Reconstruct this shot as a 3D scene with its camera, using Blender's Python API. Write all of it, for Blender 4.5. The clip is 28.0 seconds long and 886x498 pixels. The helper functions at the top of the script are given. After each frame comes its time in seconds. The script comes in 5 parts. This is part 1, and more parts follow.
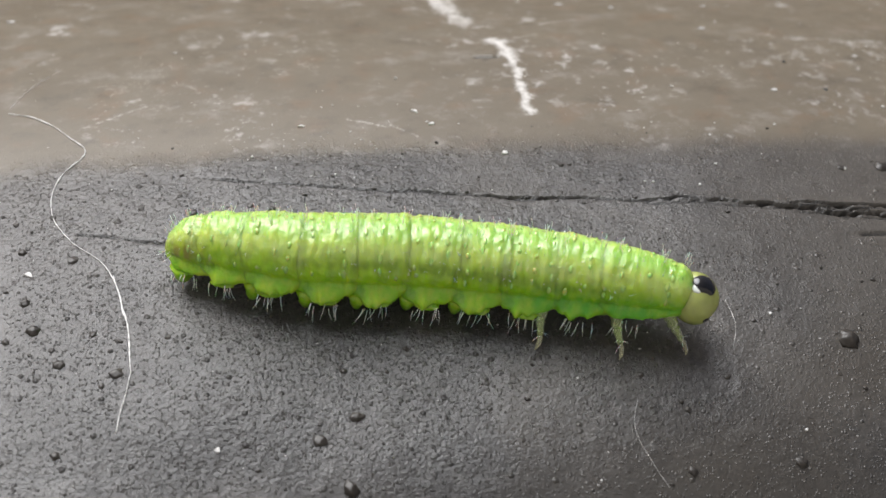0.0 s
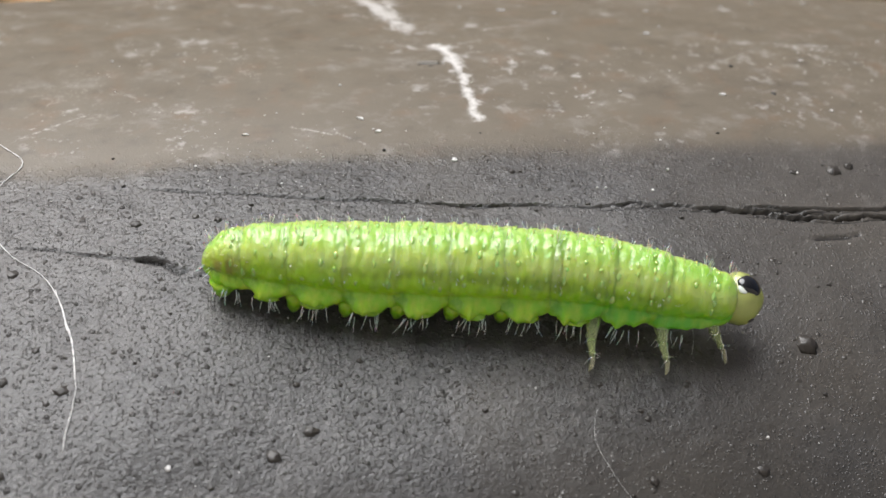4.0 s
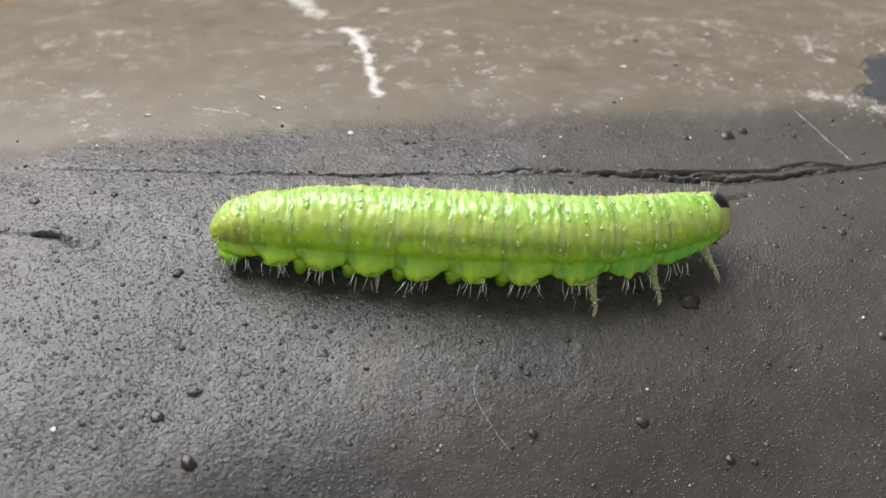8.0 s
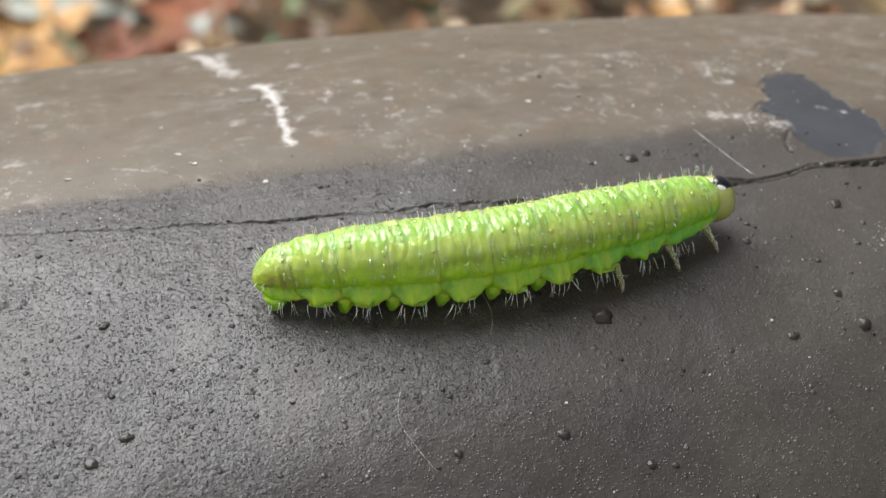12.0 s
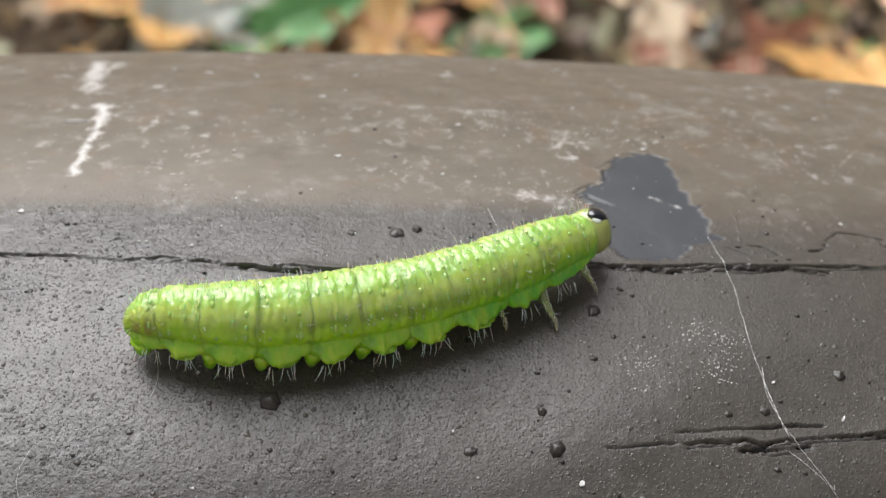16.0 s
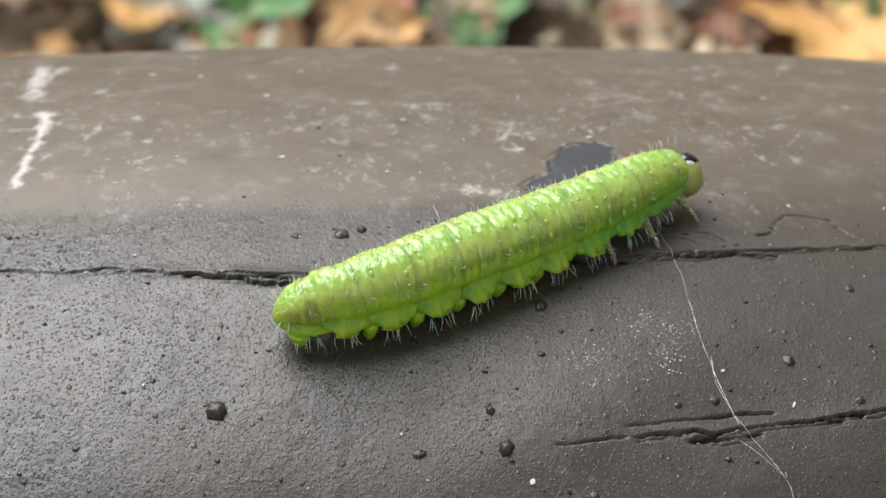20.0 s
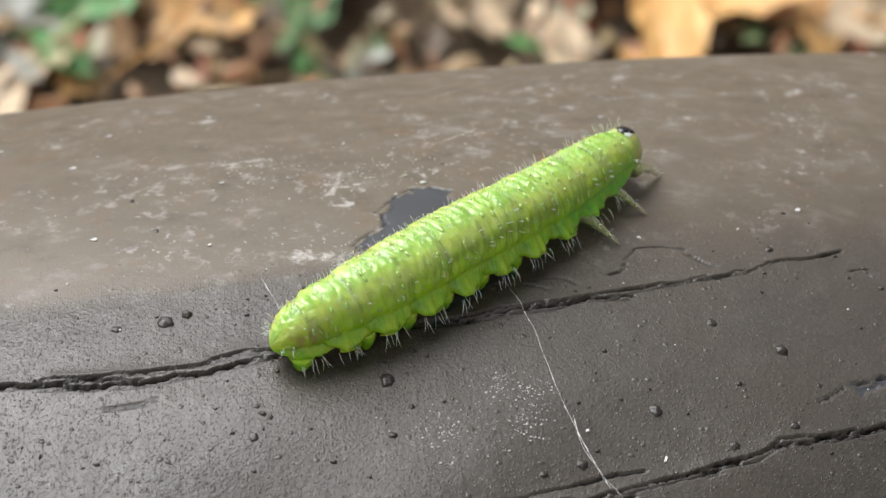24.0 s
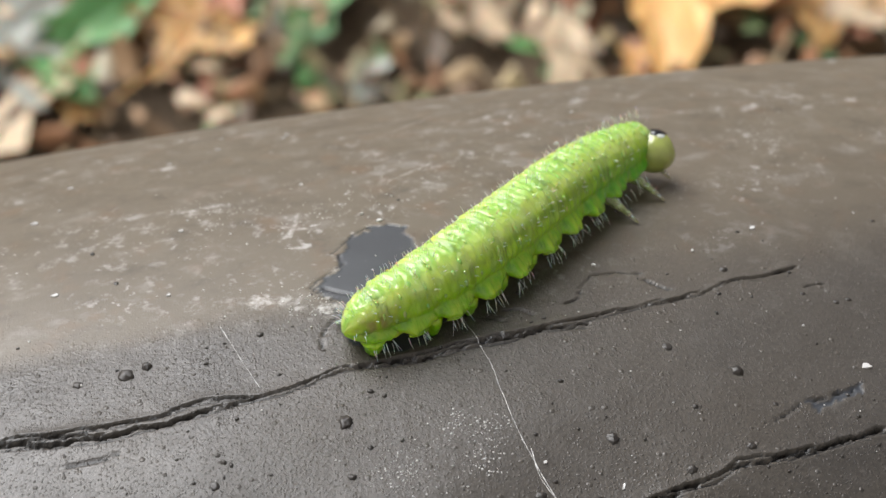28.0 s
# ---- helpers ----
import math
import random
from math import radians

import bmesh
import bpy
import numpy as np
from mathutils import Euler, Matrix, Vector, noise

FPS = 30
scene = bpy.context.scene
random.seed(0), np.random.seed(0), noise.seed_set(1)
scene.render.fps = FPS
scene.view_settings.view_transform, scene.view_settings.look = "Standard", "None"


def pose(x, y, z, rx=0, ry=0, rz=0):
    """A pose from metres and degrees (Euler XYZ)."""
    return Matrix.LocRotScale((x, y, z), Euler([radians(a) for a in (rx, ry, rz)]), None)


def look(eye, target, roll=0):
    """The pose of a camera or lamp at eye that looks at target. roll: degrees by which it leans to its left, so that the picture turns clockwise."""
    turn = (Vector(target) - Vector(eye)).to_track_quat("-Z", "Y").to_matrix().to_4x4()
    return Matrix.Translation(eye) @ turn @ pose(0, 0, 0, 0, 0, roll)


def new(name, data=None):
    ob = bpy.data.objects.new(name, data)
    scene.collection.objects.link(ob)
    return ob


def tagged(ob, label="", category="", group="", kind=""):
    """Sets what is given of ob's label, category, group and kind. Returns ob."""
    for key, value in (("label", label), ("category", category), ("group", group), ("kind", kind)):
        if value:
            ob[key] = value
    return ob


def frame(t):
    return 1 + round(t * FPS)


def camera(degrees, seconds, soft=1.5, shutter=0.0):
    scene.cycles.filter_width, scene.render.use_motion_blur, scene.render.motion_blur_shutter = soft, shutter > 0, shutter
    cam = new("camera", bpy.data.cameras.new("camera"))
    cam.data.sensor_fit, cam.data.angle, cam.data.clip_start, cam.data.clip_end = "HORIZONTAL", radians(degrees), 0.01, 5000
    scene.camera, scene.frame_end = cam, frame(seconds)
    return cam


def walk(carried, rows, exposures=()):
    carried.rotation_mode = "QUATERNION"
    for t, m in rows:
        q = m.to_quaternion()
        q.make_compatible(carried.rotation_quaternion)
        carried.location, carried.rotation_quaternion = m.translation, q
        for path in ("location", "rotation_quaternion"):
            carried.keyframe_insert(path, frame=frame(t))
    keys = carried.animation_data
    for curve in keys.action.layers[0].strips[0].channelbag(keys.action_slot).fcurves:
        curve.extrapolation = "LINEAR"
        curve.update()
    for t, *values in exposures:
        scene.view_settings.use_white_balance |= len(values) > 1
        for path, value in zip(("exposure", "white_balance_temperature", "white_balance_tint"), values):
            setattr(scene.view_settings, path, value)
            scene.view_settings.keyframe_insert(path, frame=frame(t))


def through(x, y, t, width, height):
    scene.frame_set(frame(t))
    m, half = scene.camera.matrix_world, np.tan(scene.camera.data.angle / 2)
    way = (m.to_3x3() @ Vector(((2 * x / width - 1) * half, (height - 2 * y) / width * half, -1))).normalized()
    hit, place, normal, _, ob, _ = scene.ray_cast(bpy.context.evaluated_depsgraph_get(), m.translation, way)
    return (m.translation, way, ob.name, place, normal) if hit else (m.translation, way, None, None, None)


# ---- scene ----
# ---------------------------------------------------------------- camera
MM = 0.001
RAIL_Z = 0.70        # height of the rail's axis over the ground
RAIL_R = 49.43       # radius of the round rail, in mm

cam = camera(26.69, 28.0, soft=1.5, shutter=0.15)
cam.data.dof.use_dof = True
cam.data.dof.focus_distance = 0.0635
cam.data.dof.aperture_fstop = 118.0
walk(cam, [
    (0, pose(-0.03270, -0.02763, 0.79909, 37.551, -10.346, -5.282)),
    (0.5, pose(-0.03320, -0.02742, 0.79831, 37.692, -10.863, -6.042)),
    (1, pose(-0.03365, -0.02671, 0.79757, 37.935, -11.486, -7.069)),
    (1.5, pose(-0.03371, -0.02679, 0.79738, 38.390, -11.954, -7.508)),
    (2, pose(-0.03377, -0.02679, 0.79746, 38.427, -12.295, -7.540)),
    (2.5, pose(-0.03391, -0.02679, 0.79735, 38.479, -12.430, -7.495)),
    (4.5, pose(-0.03330, -0.02677, 0.79791, 38.315, -11.616, -7.437)),
    (5, pose(-0.03290, -0.02649, 0.79802, 38.389, -11.118, -7.944)),
    (5.5, pose(-0.03267, -0.02653, 0.79795, 38.482, -10.989, -8.303)),
    (6, pose(-0.03289, -0.02662, 0.79791, 38.618, -11.345, -8.439)),
    (6.5, pose(-0.03273, -0.02697, 0.79806, 38.721, -11.302, -8.233)),
    (7, pose(-0.03229, -0.02757, 0.79807, 38.945, -11.089, -8.013)),
    (7.1, pose(-0.03140, -0.02820, 0.79816, 39.051, -10.807, -7.918)),
    (7.2, pose(-0.02902, -0.02988, 0.79841, 39.333, -10.057, -7.663)),
    (7.3, pose(-0.02876, -0.03007, 0.79843, 39.364, -9.976, -7.635)),
    (7.5, pose(-0.02857, -0.03020, 0.79845, 39.386, -9.917, -7.615)),
    (8, pose(-0.02877, -0.03020, 0.79837, 39.514, -10.004, -7.772)),
    (8.5, pose(-0.02848, -0.03037, 0.79840, 39.710, -9.612, -8.064)),
    (9, pose(-0.02828, -0.03047, 0.79850, 39.822, -9.281, -8.655)),
    (9.5, pose(-0.02834, -0.03072, 0.79847, 40.120, -9.219, -9.202)),
    (10, pose(-0.02825, -0.03136, 0.79862, 40.622, -8.960, -9.628)),
    (10.5, pose(-0.02831, -0.03234, 0.79884, 41.504, -8.614, -10.584)),
    (11, pose(-0.02797, -0.03270, 0.79904, 42.135, -8.053, -11.709)),
    (11.5, pose(-0.02787, -0.03279, 0.79901, 42.429, -8.025, -11.995)),
    (13.5, pose(-0.02794, -0.03326, 0.79938, 42.729, -8.608, -11.332)),
    (13.8, pose(-0.02731, -0.03313, 0.79955, 42.582, -8.523, -11.019)),
    (14, pose(-0.02160, -0.03204, 0.80109, 41.283, -7.727, -8.217)),
    (14.1, pose(-0.01566, -0.03213, 0.80123, 41.149, -6.255, -6.931)),
    (14.2, pose(-0.01229, -0.03218, 0.80131, 41.087, -5.418, -6.205)),
    (14.3, pose(-0.00576, -0.03227, 0.80146, 40.999, -3.792, -4.800)),
    (14.4, pose(-0.00239, -0.03232, 0.80154, 40.969, -2.955, -4.079)),
    (14.5, pose(-0.00180, -0.03233, 0.80156, 40.965, -2.808, -3.953)),
    (15, pose(-0.00120, -0.03143, 0.80379, 40.190, -3.327, -0.073)),
    (15.5, pose(-0.00226, -0.03118, 0.80313, 40.126, -3.494, 2.138)),
    (16, pose(-0.00223, -0.02961, 0.80274, 39.305, -3.041, 2.477)),
    (16.5, pose(-0.00193, -0.02892, 0.80269, 38.423, -2.584, 2.236)),
    (17, pose(-0.00161, -0.02927, 0.80306, 38.295, -2.239, 1.734)),
    (17.5, pose(-0.00124, -0.02908, 0.80307, 38.308, -2.083, 1.561)),
    (18, pose(-0.00101, -0.02884, 0.80328, 38.217, -1.923, 1.315)),
    (18.5, pose(-0.00102, -0.02889, 0.80333, 38.294, -2.028, 1.160)),
    (19, pose(-0.00095, -0.02874, 0.80335, 38.305, -2.018, 1.017)),
    (19.5, pose(-0.00090, -0.02873, 0.80321, 38.387, -2.070, 0.947)),
    (20, pose(-0.00077, -0.02846, 0.80323, 38.402, -1.944, 0.449)),
    (20.5, pose(-0.00073, -0.02792, 0.80310, 38.295, -1.913, -0.015)),
    (22.5, pose(-0.00012, -0.02529, 0.80232, 37.965, -1.610, -3.310)),
    (23, pose(0.00027, -0.02416, 0.80198, 37.888, -1.323, -4.802)),
    (23.5, pose(0.00029, -0.02332, 0.80171, 37.765, -1.567, -6.019)),
    (24, pose(0.00034, -0.02292, 0.80153, 37.796, -1.803, -6.808)),
    (24.5, pose(0.00054, -0.02265, 0.80150, 37.804, -1.780, -7.393)),
    (25, pose(0.00067, -0.02256, 0.80149, 37.869, -1.734, -7.686)),
    (25.5, pose(0.00071, -0.02241, 0.80156, 37.748, -1.636, -7.831)),
    (26, pose(0.00085, -0.02230, 0.80164, 37.735, -1.413, -8.031)),
    (26.5, pose(0.00103, -0.02208, 0.80170, 37.783, -1.175, -8.462)),
    (27, pose(0.00119, -0.02197, 0.80185, 37.845, -1.018, -8.829)),
    (27.5, pose(0.00169, -0.02200, 0.80223, 37.839, -0.471, -9.146)),
    (28, pose(0.00256, -0.02274, 0.80285, 37.955, 0.427, -8.903)),
], exposures=[(0, 0.3), (4, 0.36), (11, 0.46), (15, 0.34), (20, 0.32), (24, 0.36), (28, 0.4)])

# ---------------------------------------------------------------- light: bright overcast sky
world = bpy.data.worlds.new("overcast_sky")
scene.world = world
world.use_nodes = True
wn = world.node_tree.nodes
sky = wn.new("ShaderNodeTexSky")
sky.sky_type = "NISHITA"
sky.sun_disc = False
sky.sun_elevation = radians(41)
sky.sun_rotation = radians(-28)
sky.air_density, sky.dust_density, sky.ozone_density = 0.35, 5.0, 0.2
wn["Background"].inputs[1].default_value = 0.07
world.node_tree.links.new(sky.outputs[0], wn["Background"].inputs[0])
sun = new("sun", bpy.data.lights.new("sun", "SUN"))
sun.data.energy, sun.data.angle, sun.data.color = 3.2, radians(54), (0.95, 1.0, 1.05)
sun.matrix_world = look((-0.48, 0.94, 0.92), (0, 0, 0))


# ---------------------------------------------------------------- materials
def material(name):
    m = bpy.data.materials.new(name)
    m.use_nodes = True
    return m, m.node_tree.nodes, m.node_tree.links, m.node_tree.nodes["Principled BSDF"]


def noise_node(nodes, links, scale, detail=4.0, rough=0.55, coords="Object"):
    c = nodes.new("ShaderNodeTexCoord")
    n = nodes.new("ShaderNodeTexNoise")
    n.inputs["Scale"].default_value, n.inputs["Detail"].default_value, n.inputs["Roughness"].default_value = scale, detail, rough
    links.new(c.outputs[coords], n.inputs["Vector"])
    return n


def mix_node(nodes, links, a, b, factor, how="MIX"):
    m = nodes.new("ShaderNodeMix")
    m.data_type, m.blend_type = "RGBA", how
    for socket, value in ((m.inputs[0], factor), (m.inputs[6], a), (m.inputs[7], b)):
        if isinstance(value, bpy.types.NodeSocket):
            links.new(value, socket)
        elif isinstance(value, tuple):
            socket.default_value = (*value, 1.0)
        else:
            socket.default_value = value
    return m.outputs[2]


def ramp_node(nodes, links, source, stops):
    r = nodes.new("ShaderNodeValToRGB")
    while len(r.color_ramp.elements) < len(stops):
        r.color_ramp.elements.new(0.5)
    for e, (p, c) in zip(r.color_ramp.elements, stops):
        e.position, e.color = p, (*c, 1.0)
    links.new(source, r.inputs[0])
    return r.outputs[0]


def mapped(nodes, links, source, a, b, c, d):
    n = nodes.new("ShaderNodeMapRange")
    for k, v in enumerate((a, b, c, d)):
        n.inputs[k + 1].default_value = v
    links.new(source, n.inputs[0])
    return n.outputs[0]


def bumped(nodes, links, bsdf, height, distance, strength=1.0, before=None):
    n = nodes.new("ShaderNodeBump")
    n.inputs["Distance"].default_value, n.inputs["Strength"].default_value = distance, strength
    links.new(height, n.inputs["Height"])
    if before is not None:
        links.new(before, n.inputs["Normal"])
    links.new(n.outputs[0], bsdf.inputs["Normal"])
    return n.outputs[0]


def plain(name, colour, rough=0.5, vary=0.25, scale=800.0, **more):
    """A material with grain: colour varied by noise, and a fine relief."""
    m, n, l, b = material(name)
    t = noise_node(n, l, scale)
    dark = tuple(c * (1 - vary) for c in colour)
    light = tuple(min(1, c * (1 + vary)) for c in colour)
    l.new(mix_node(n, l, dark, light, t.outputs[0]), b.inputs["Base Color"])
    b.inputs["Roughness"].default_value = rough
    for key, value in more.items():
        b.inputs[key.replace("_", " ")].default_value = value
    return m


def math_node(nodes, links, how, a, b, c=None):
    n = nodes.new("ShaderNodeMath")
    n.operation = how
    for socket, value in zip(n.inputs, (a, b, c)):
        if isinstance(value, bpy.types.NodeSocket):
            links.new(value, socket)
        elif value is not None:
            socket.default_value = value
    return n.outputs[0]


def mask_node(nodes, name):
    a = nodes.new("ShaderNodeAttribute")
    a.attribute_name = name
    return a.outputs["Fac"]


def cells_node(nodes, links, scale, keep, reach, seed=0.0):
    """Round dots in some of the cells of a Voronoi pattern: 1 in their middle, 0 outside; and the dots' random numbers."""
    c = nodes.new("ShaderNodeTexCoord")
    shift = nodes.new("ShaderNodeMapping")
    shift.inputs["Location"].default_value = (seed, seed * 0.7, seed * 1.3)
    links.new(c.outputs["Object"], shift.inputs[0])
    v = nodes.new("ShaderNodeTexVoronoi")
    v.inputs["Scale"].default_value = scale
    links.new(shift.outputs[0], v.inputs["Vector"])
    split = nodes.new("ShaderNodeSeparateXYZ")
    links.new(v.outputs["Color"], split.inputs[0])
    chosen = math_node(nodes, links, "LESS_THAN", split.outputs[0], keep)
    size = mapped(nodes, links, split.outputs[1], 0, 1, reach * 0.35, reach)
    dome = math_node(nodes, links, "DIVIDE", v.outputs["Distance"], size)
    dome = math_node(nodes, links, "MULTIPLY", dome, dome)
    dome = math_node(nodes, links, "SUBTRACT", 1.0, dome)
    dome = math_node(nodes, links, "MAXIMUM", dome, 0.0)
    return math_node(nodes, links, "MULTIPLY", dome, chosen), split.outputs[2]


def rail_paint():
    """Brown paint: satin on the worn crown, gritty and greyer on the near flank; scuffs and bare patches by masks."""
    m, n, l, b = material("brown_rail_paint")
    gritty, chip, scuff, crack, paler, coarse = (mask_node(n, k) for k in ("gritty", "chip", "scuff", "crack", "paler", "coarse"))
    blotch, fine = noise_node(n, l, 260.0, 5.0), noise_node(n, l, 3600.0, 5.0, 0.65)
    satin = mix_node(n, l, (0.110, 0.090, 0.064), (0.156, 0.131, 0.095), blotch.outputs[0])
    satin = mix_node(n, l, satin, (0.165, 0.105, 0.062), mapped(n, l, noise_node(n, l, 640.0, 3.0).outputs[0], 0.55, 0.75, 0, 0.5))
    rough = mix_node(n, l, (0.017, 0.0165, 0.0162), (0.058, 0.056, 0.055), fine.outputs[0])
    rough = mix_node(n, l, rough, (0.088, 0.083, 0.079), paler)
    rough = mix_node(n, l, mix_node(n, l, (0.040, 0.034, 0.027), (0.102, 0.088, 0.070), mapped(n, l, noise_node(n, l, 7000.0, 6.0, 0.8).outputs[0], 0.3, 0.7, 0, 1)), rough, mapped(n, l, coarse, 0.15, 0.8, 0, 1))
    base = mix_node(n, l, satin, rough, gritty)
    satin_side = mapped(n, l, gritty, 0, 1, 1.0, 0.10)
    # rubbed light and dark patches on the crown
    streak = n.new("ShaderNodeMapping")
    streak.inputs["Scale"].default_value = (0.75, 1.0, 1.0)
    l.new(fine.inputs["Vector"].links[0].from_socket, streak.inputs[0])
    rub = n.new("ShaderNodeTexNoise")
    rub.inputs["Scale"].default_value, rub.inputs["Detail"].default_value, rub.inputs["Roughness"].default_value = 640.0, 8.0, 0.72
    l.new(streak.outputs[0], rub.inputs["Vector"])
    for colour, low, high, much in (((0.27, 0.25, 0.225), 0.54, 0.72, 0.6), ((0.045, 0.038, 0.030), 0.46, 0.3, 0.5)):
        patch = math_node(n, l, "MULTIPLY", mapped(n, l, rub.outputs[0], low, high, 0, much), satin_side)
        base = mix_node(n, l, base, colour, patch)
    # pale spots and tiny dots, thicker in some areas
    cloud = noise_node(n, l, 210.0, 3.0)
    area = mapped(n, l, cloud.outputs[0], 0.45, 0.66, 0.0, 1.0)
    for scale, low, high, much in ((1150.0, 0.575, 0.66, 0.75), (2900.0, 0.60, 0.70, 0.9)):
        spots = noise_node(n, l, scale, 6.0, 0.62)
        spots = math_node(n, l, "MULTIPLY", mapped(n, l, spots.outputs[0], low, high, 0, much), satin_side)
        base = mix_node(n, l, base, (0.50, 0.48, 0.455), math_node(n, l, "MULTIPLY", spots, area))
    bare = mix_node(n, l, (0.030, 0.033, 0.037), (0.064, 0.069, 0.077), blotch.outputs[0])
    base = mix_node(n, l, base, bare, chip)
    base = mix_node(n, l, base, (0.010, 0.009, 0.008), crack)
    speck = noise_node(n, l, 5200.0, 6.0, 0.7)
    both = math_node(n, l, "MULTIPLY_ADD", speck.outputs[0], 2.2, scuff)
    worn = math_node(n, l, "MULTIPLY", mapped(n, l, both, 1.45, 2.3, 0, 0.95), mapped(n, l, scuff, 0.0, 0.5, 0, 1))
    base = mix_node(n, l, base, (0.60, 0.58, 0.55), worn)
    l.new(base, b.inputs["Base Color"])
    gloss = mapped(n, l, noise_node(n, l, 900.0, 4.0).outputs[0], 0.3, 0.7, -0.06, 0.08)
    l.new(math_node(n, l, "ADD", mapped(n, l, coarse, 0.1, 0.9, 0.38, 0.22), gloss), b.inputs["Roughness"])
    b.inputs["Specular IOR Level"].default_value = 0.5
    # relief: a fine orange peel, small raised grains of two sizes on the flank
    peel = noise_node(n, l, 6800.0, 4.0, 0.6)
    lumps, _ = cells_node(n, l, 4300.0, 0.09, 0.50, 0.007)
    grains, _ = cells_node(n, l, 10500.0, 0.5, 0.6, 0.017)
    h = math_node(n, l, "MULTIPLY_ADD", lumps, 1.7, math_node(n, l, "MULTIPLY", peel.outputs[0], 1.2))
    h = math_node(n, l, "MULTIPLY_ADD", grains, 0.75, h)
    h = math_node(n, l, "MULTIPLY", h, mapped(n, l, math_node(n, l, "MAXIMUM", coarse, math_node(n, l, "MULTIPLY", gritty, 0.35)), 0, 1, 0.10, 1.25))
    h = math_node(n, l, "MULTIPLY", h, mapped(n, l, chip, 0, 1, 1.0, 0.25))
    bumped(n, l, b, h, 0.00004)
    return m


def skin(name, stops, sheen=0.5):
    """Translucent larva skin; colour runs from belly to back, with the gut and the tail's brown patch by masks."""
    m, n, l, b = material(name)
    around, gut, fresh, rust, fat = (mask_node(n, k) for k in ("around", "gut", "fresh", "rust", "fat"))
    wob = noise_node(n, l, 900.0, 4.0)
    add = math_node(n, l, "MULTIPLY_ADD", wob.outputs[0], 0.3, around)
    col = ramp_node(n, l, mapped(n, l, add, 0.15, 1.15, 0, 1), stops)
    blot = noise_node(n, l, 1500.0, 5.0, 0.65)
    col = mix_node(n, l, col, (0.46, 0.62, 0.20), mapped(n, l, blot.outputs[0], 0.5, 0.72, 0, 0.55))
    murk = noise_node(n, l, 620.0, 5.0)
    col = mix_node(n, l, col, (0.18, 0.42, 0.008), mapped(n, l, murk.outputs[0], 0.48, 0.72, 0, 0.35))
    lower = mapped(n, l, around, 0.62, 0.40, 0, 1)
    clot = noise_node(n, l, 1250.0, 4.0, 0.6)
    for colour, low, high in (((0.11, 0.36, 0.004), 0.50, 0.66), ((0.52, 0.68, 0.04), 0.47, 0.32)):
        col = mix_node(n, l, col, colour, math_node(n, l, "MULTIPLY", mapped(n, l, clot.outputs[0], low, high, 0, 0.75), lower))
    col = mix_node(n, l, col, (0.46, 0.60, 0.17), fat)
    col = mix_node(n, l, col, (0.12, 0.24, 0.002), gut)
    col = mix_node(n, l, col, (0.10, 0.50, 0.014), fresh)
    col = mix_node(n, l, col, (0.30, 0.24, 0.06), rust)
    l.new(col, b.inputs["Base Color"])
    b.inputs["Roughness"].default_value = 0.34
    b.inputs["Subsurface Weight"].default_value = 1.0
    b.inputs["Subsurface Radius"].default_value = (1.0, 0.8, 0.35)
    b.inputs["Subsurface Scale"].default_value = 0.0007
    b.inputs["Coat Weight"].default_value = sheen
    b.inputs["Coat Roughness"].default_value = 0.09
    c = n.new("ShaderNodeTexCoord")
    fold = noise_node(n, l, 4200.0, 3.0)
    wide = n.new("ShaderNodeMapping")
    wide.inputs["Scale"].default_value = (3.2, 1.0, 1.0)
    l.new(c.outputs["Object"], wide.inputs[0])
    wave = n.new("ShaderNodeTexNoise")
    wave.inputs["Scale"].default_value, wave.inputs["Detail"].default_value = 1300.0, 3.0
    l.new(wide.outputs[0], wave.inputs["Vector"])
    both = math_node(n, l, "MULTIPLY_ADD", wave.outputs[0], 1.3, fold.outputs[0])
    bumped(n, l, b, both, 0.00005)
    wet = noise_node(n, l, 3000.0, 3.0, 0.5)
    glint = n.new("ShaderNodeBump")
    glint.inputs["Distance"].default_value = 0.00008
    l.new(math_node(n, l, "MULTIPLY_ADD", wave.outputs[0], 1.6, wet.outputs[0]), glint.inputs["Height"])
    l.new(glint.outputs[0], b.inputs["Coat Normal"])
    return m


PAINT = rail_paint()
# the skin's own greens; lower stops lightened to offset the shaded near side
SKIN = skin("larva_skin", [(0.0, (0.28, 0.62, 0.006)), (0.40, (0.29, 0.63, 0.006)), (0.54, (0.39, 0.70, 0.010)), (0.66, (0.47, 0.70, 0.03)), (0.76, (0.55, 0.70, 0.12)), (0.87, (0.40, 0.62, 0.13)), (1.0, (0.29, 0.53, 0.07))], 0.7)
HEAD = plain("head_capsule", (0.40, 0.45, 0.13), 0.18, 0.4, 1400.0, Subsurface_Weight=0.7, Subsurface_Radius=(0.8, 1.0, 0.3), Subsurface_Scale=0.0004, Coat_Weight=0.6)
LEG = plain("leg_cuticle", (0.60, 0.74, 0.30), 0.10, 0.4, 2500.0, Coat_Weight=1.0, Transmission_Weight=0.75, IOR=1.36)
CLAW = plain("claw_tip", (0.62, 0.60, 0.36), 0.12, 0.4, 3000.0, Coat_Weight=1.0, Transmission_Weight=0.75, IOR=1.4)
BLACK = plain("eye_black", (0.008, 0.008, 0.009), 0.12, 0.2, 900.0, Coat_Weight=0.6)
GLARE = plain("white_glare", (0.74, 0.78, 0.72), 0.12, 0.1, 900.0)
BRISTLE = plain("bristle", (0.95, 0.96, 0.90), 0.2, 0.04, 900.0, Subsurface_Weight=0.5, Subsurface_Scale=0.00005, Coat_Weight=0.5)
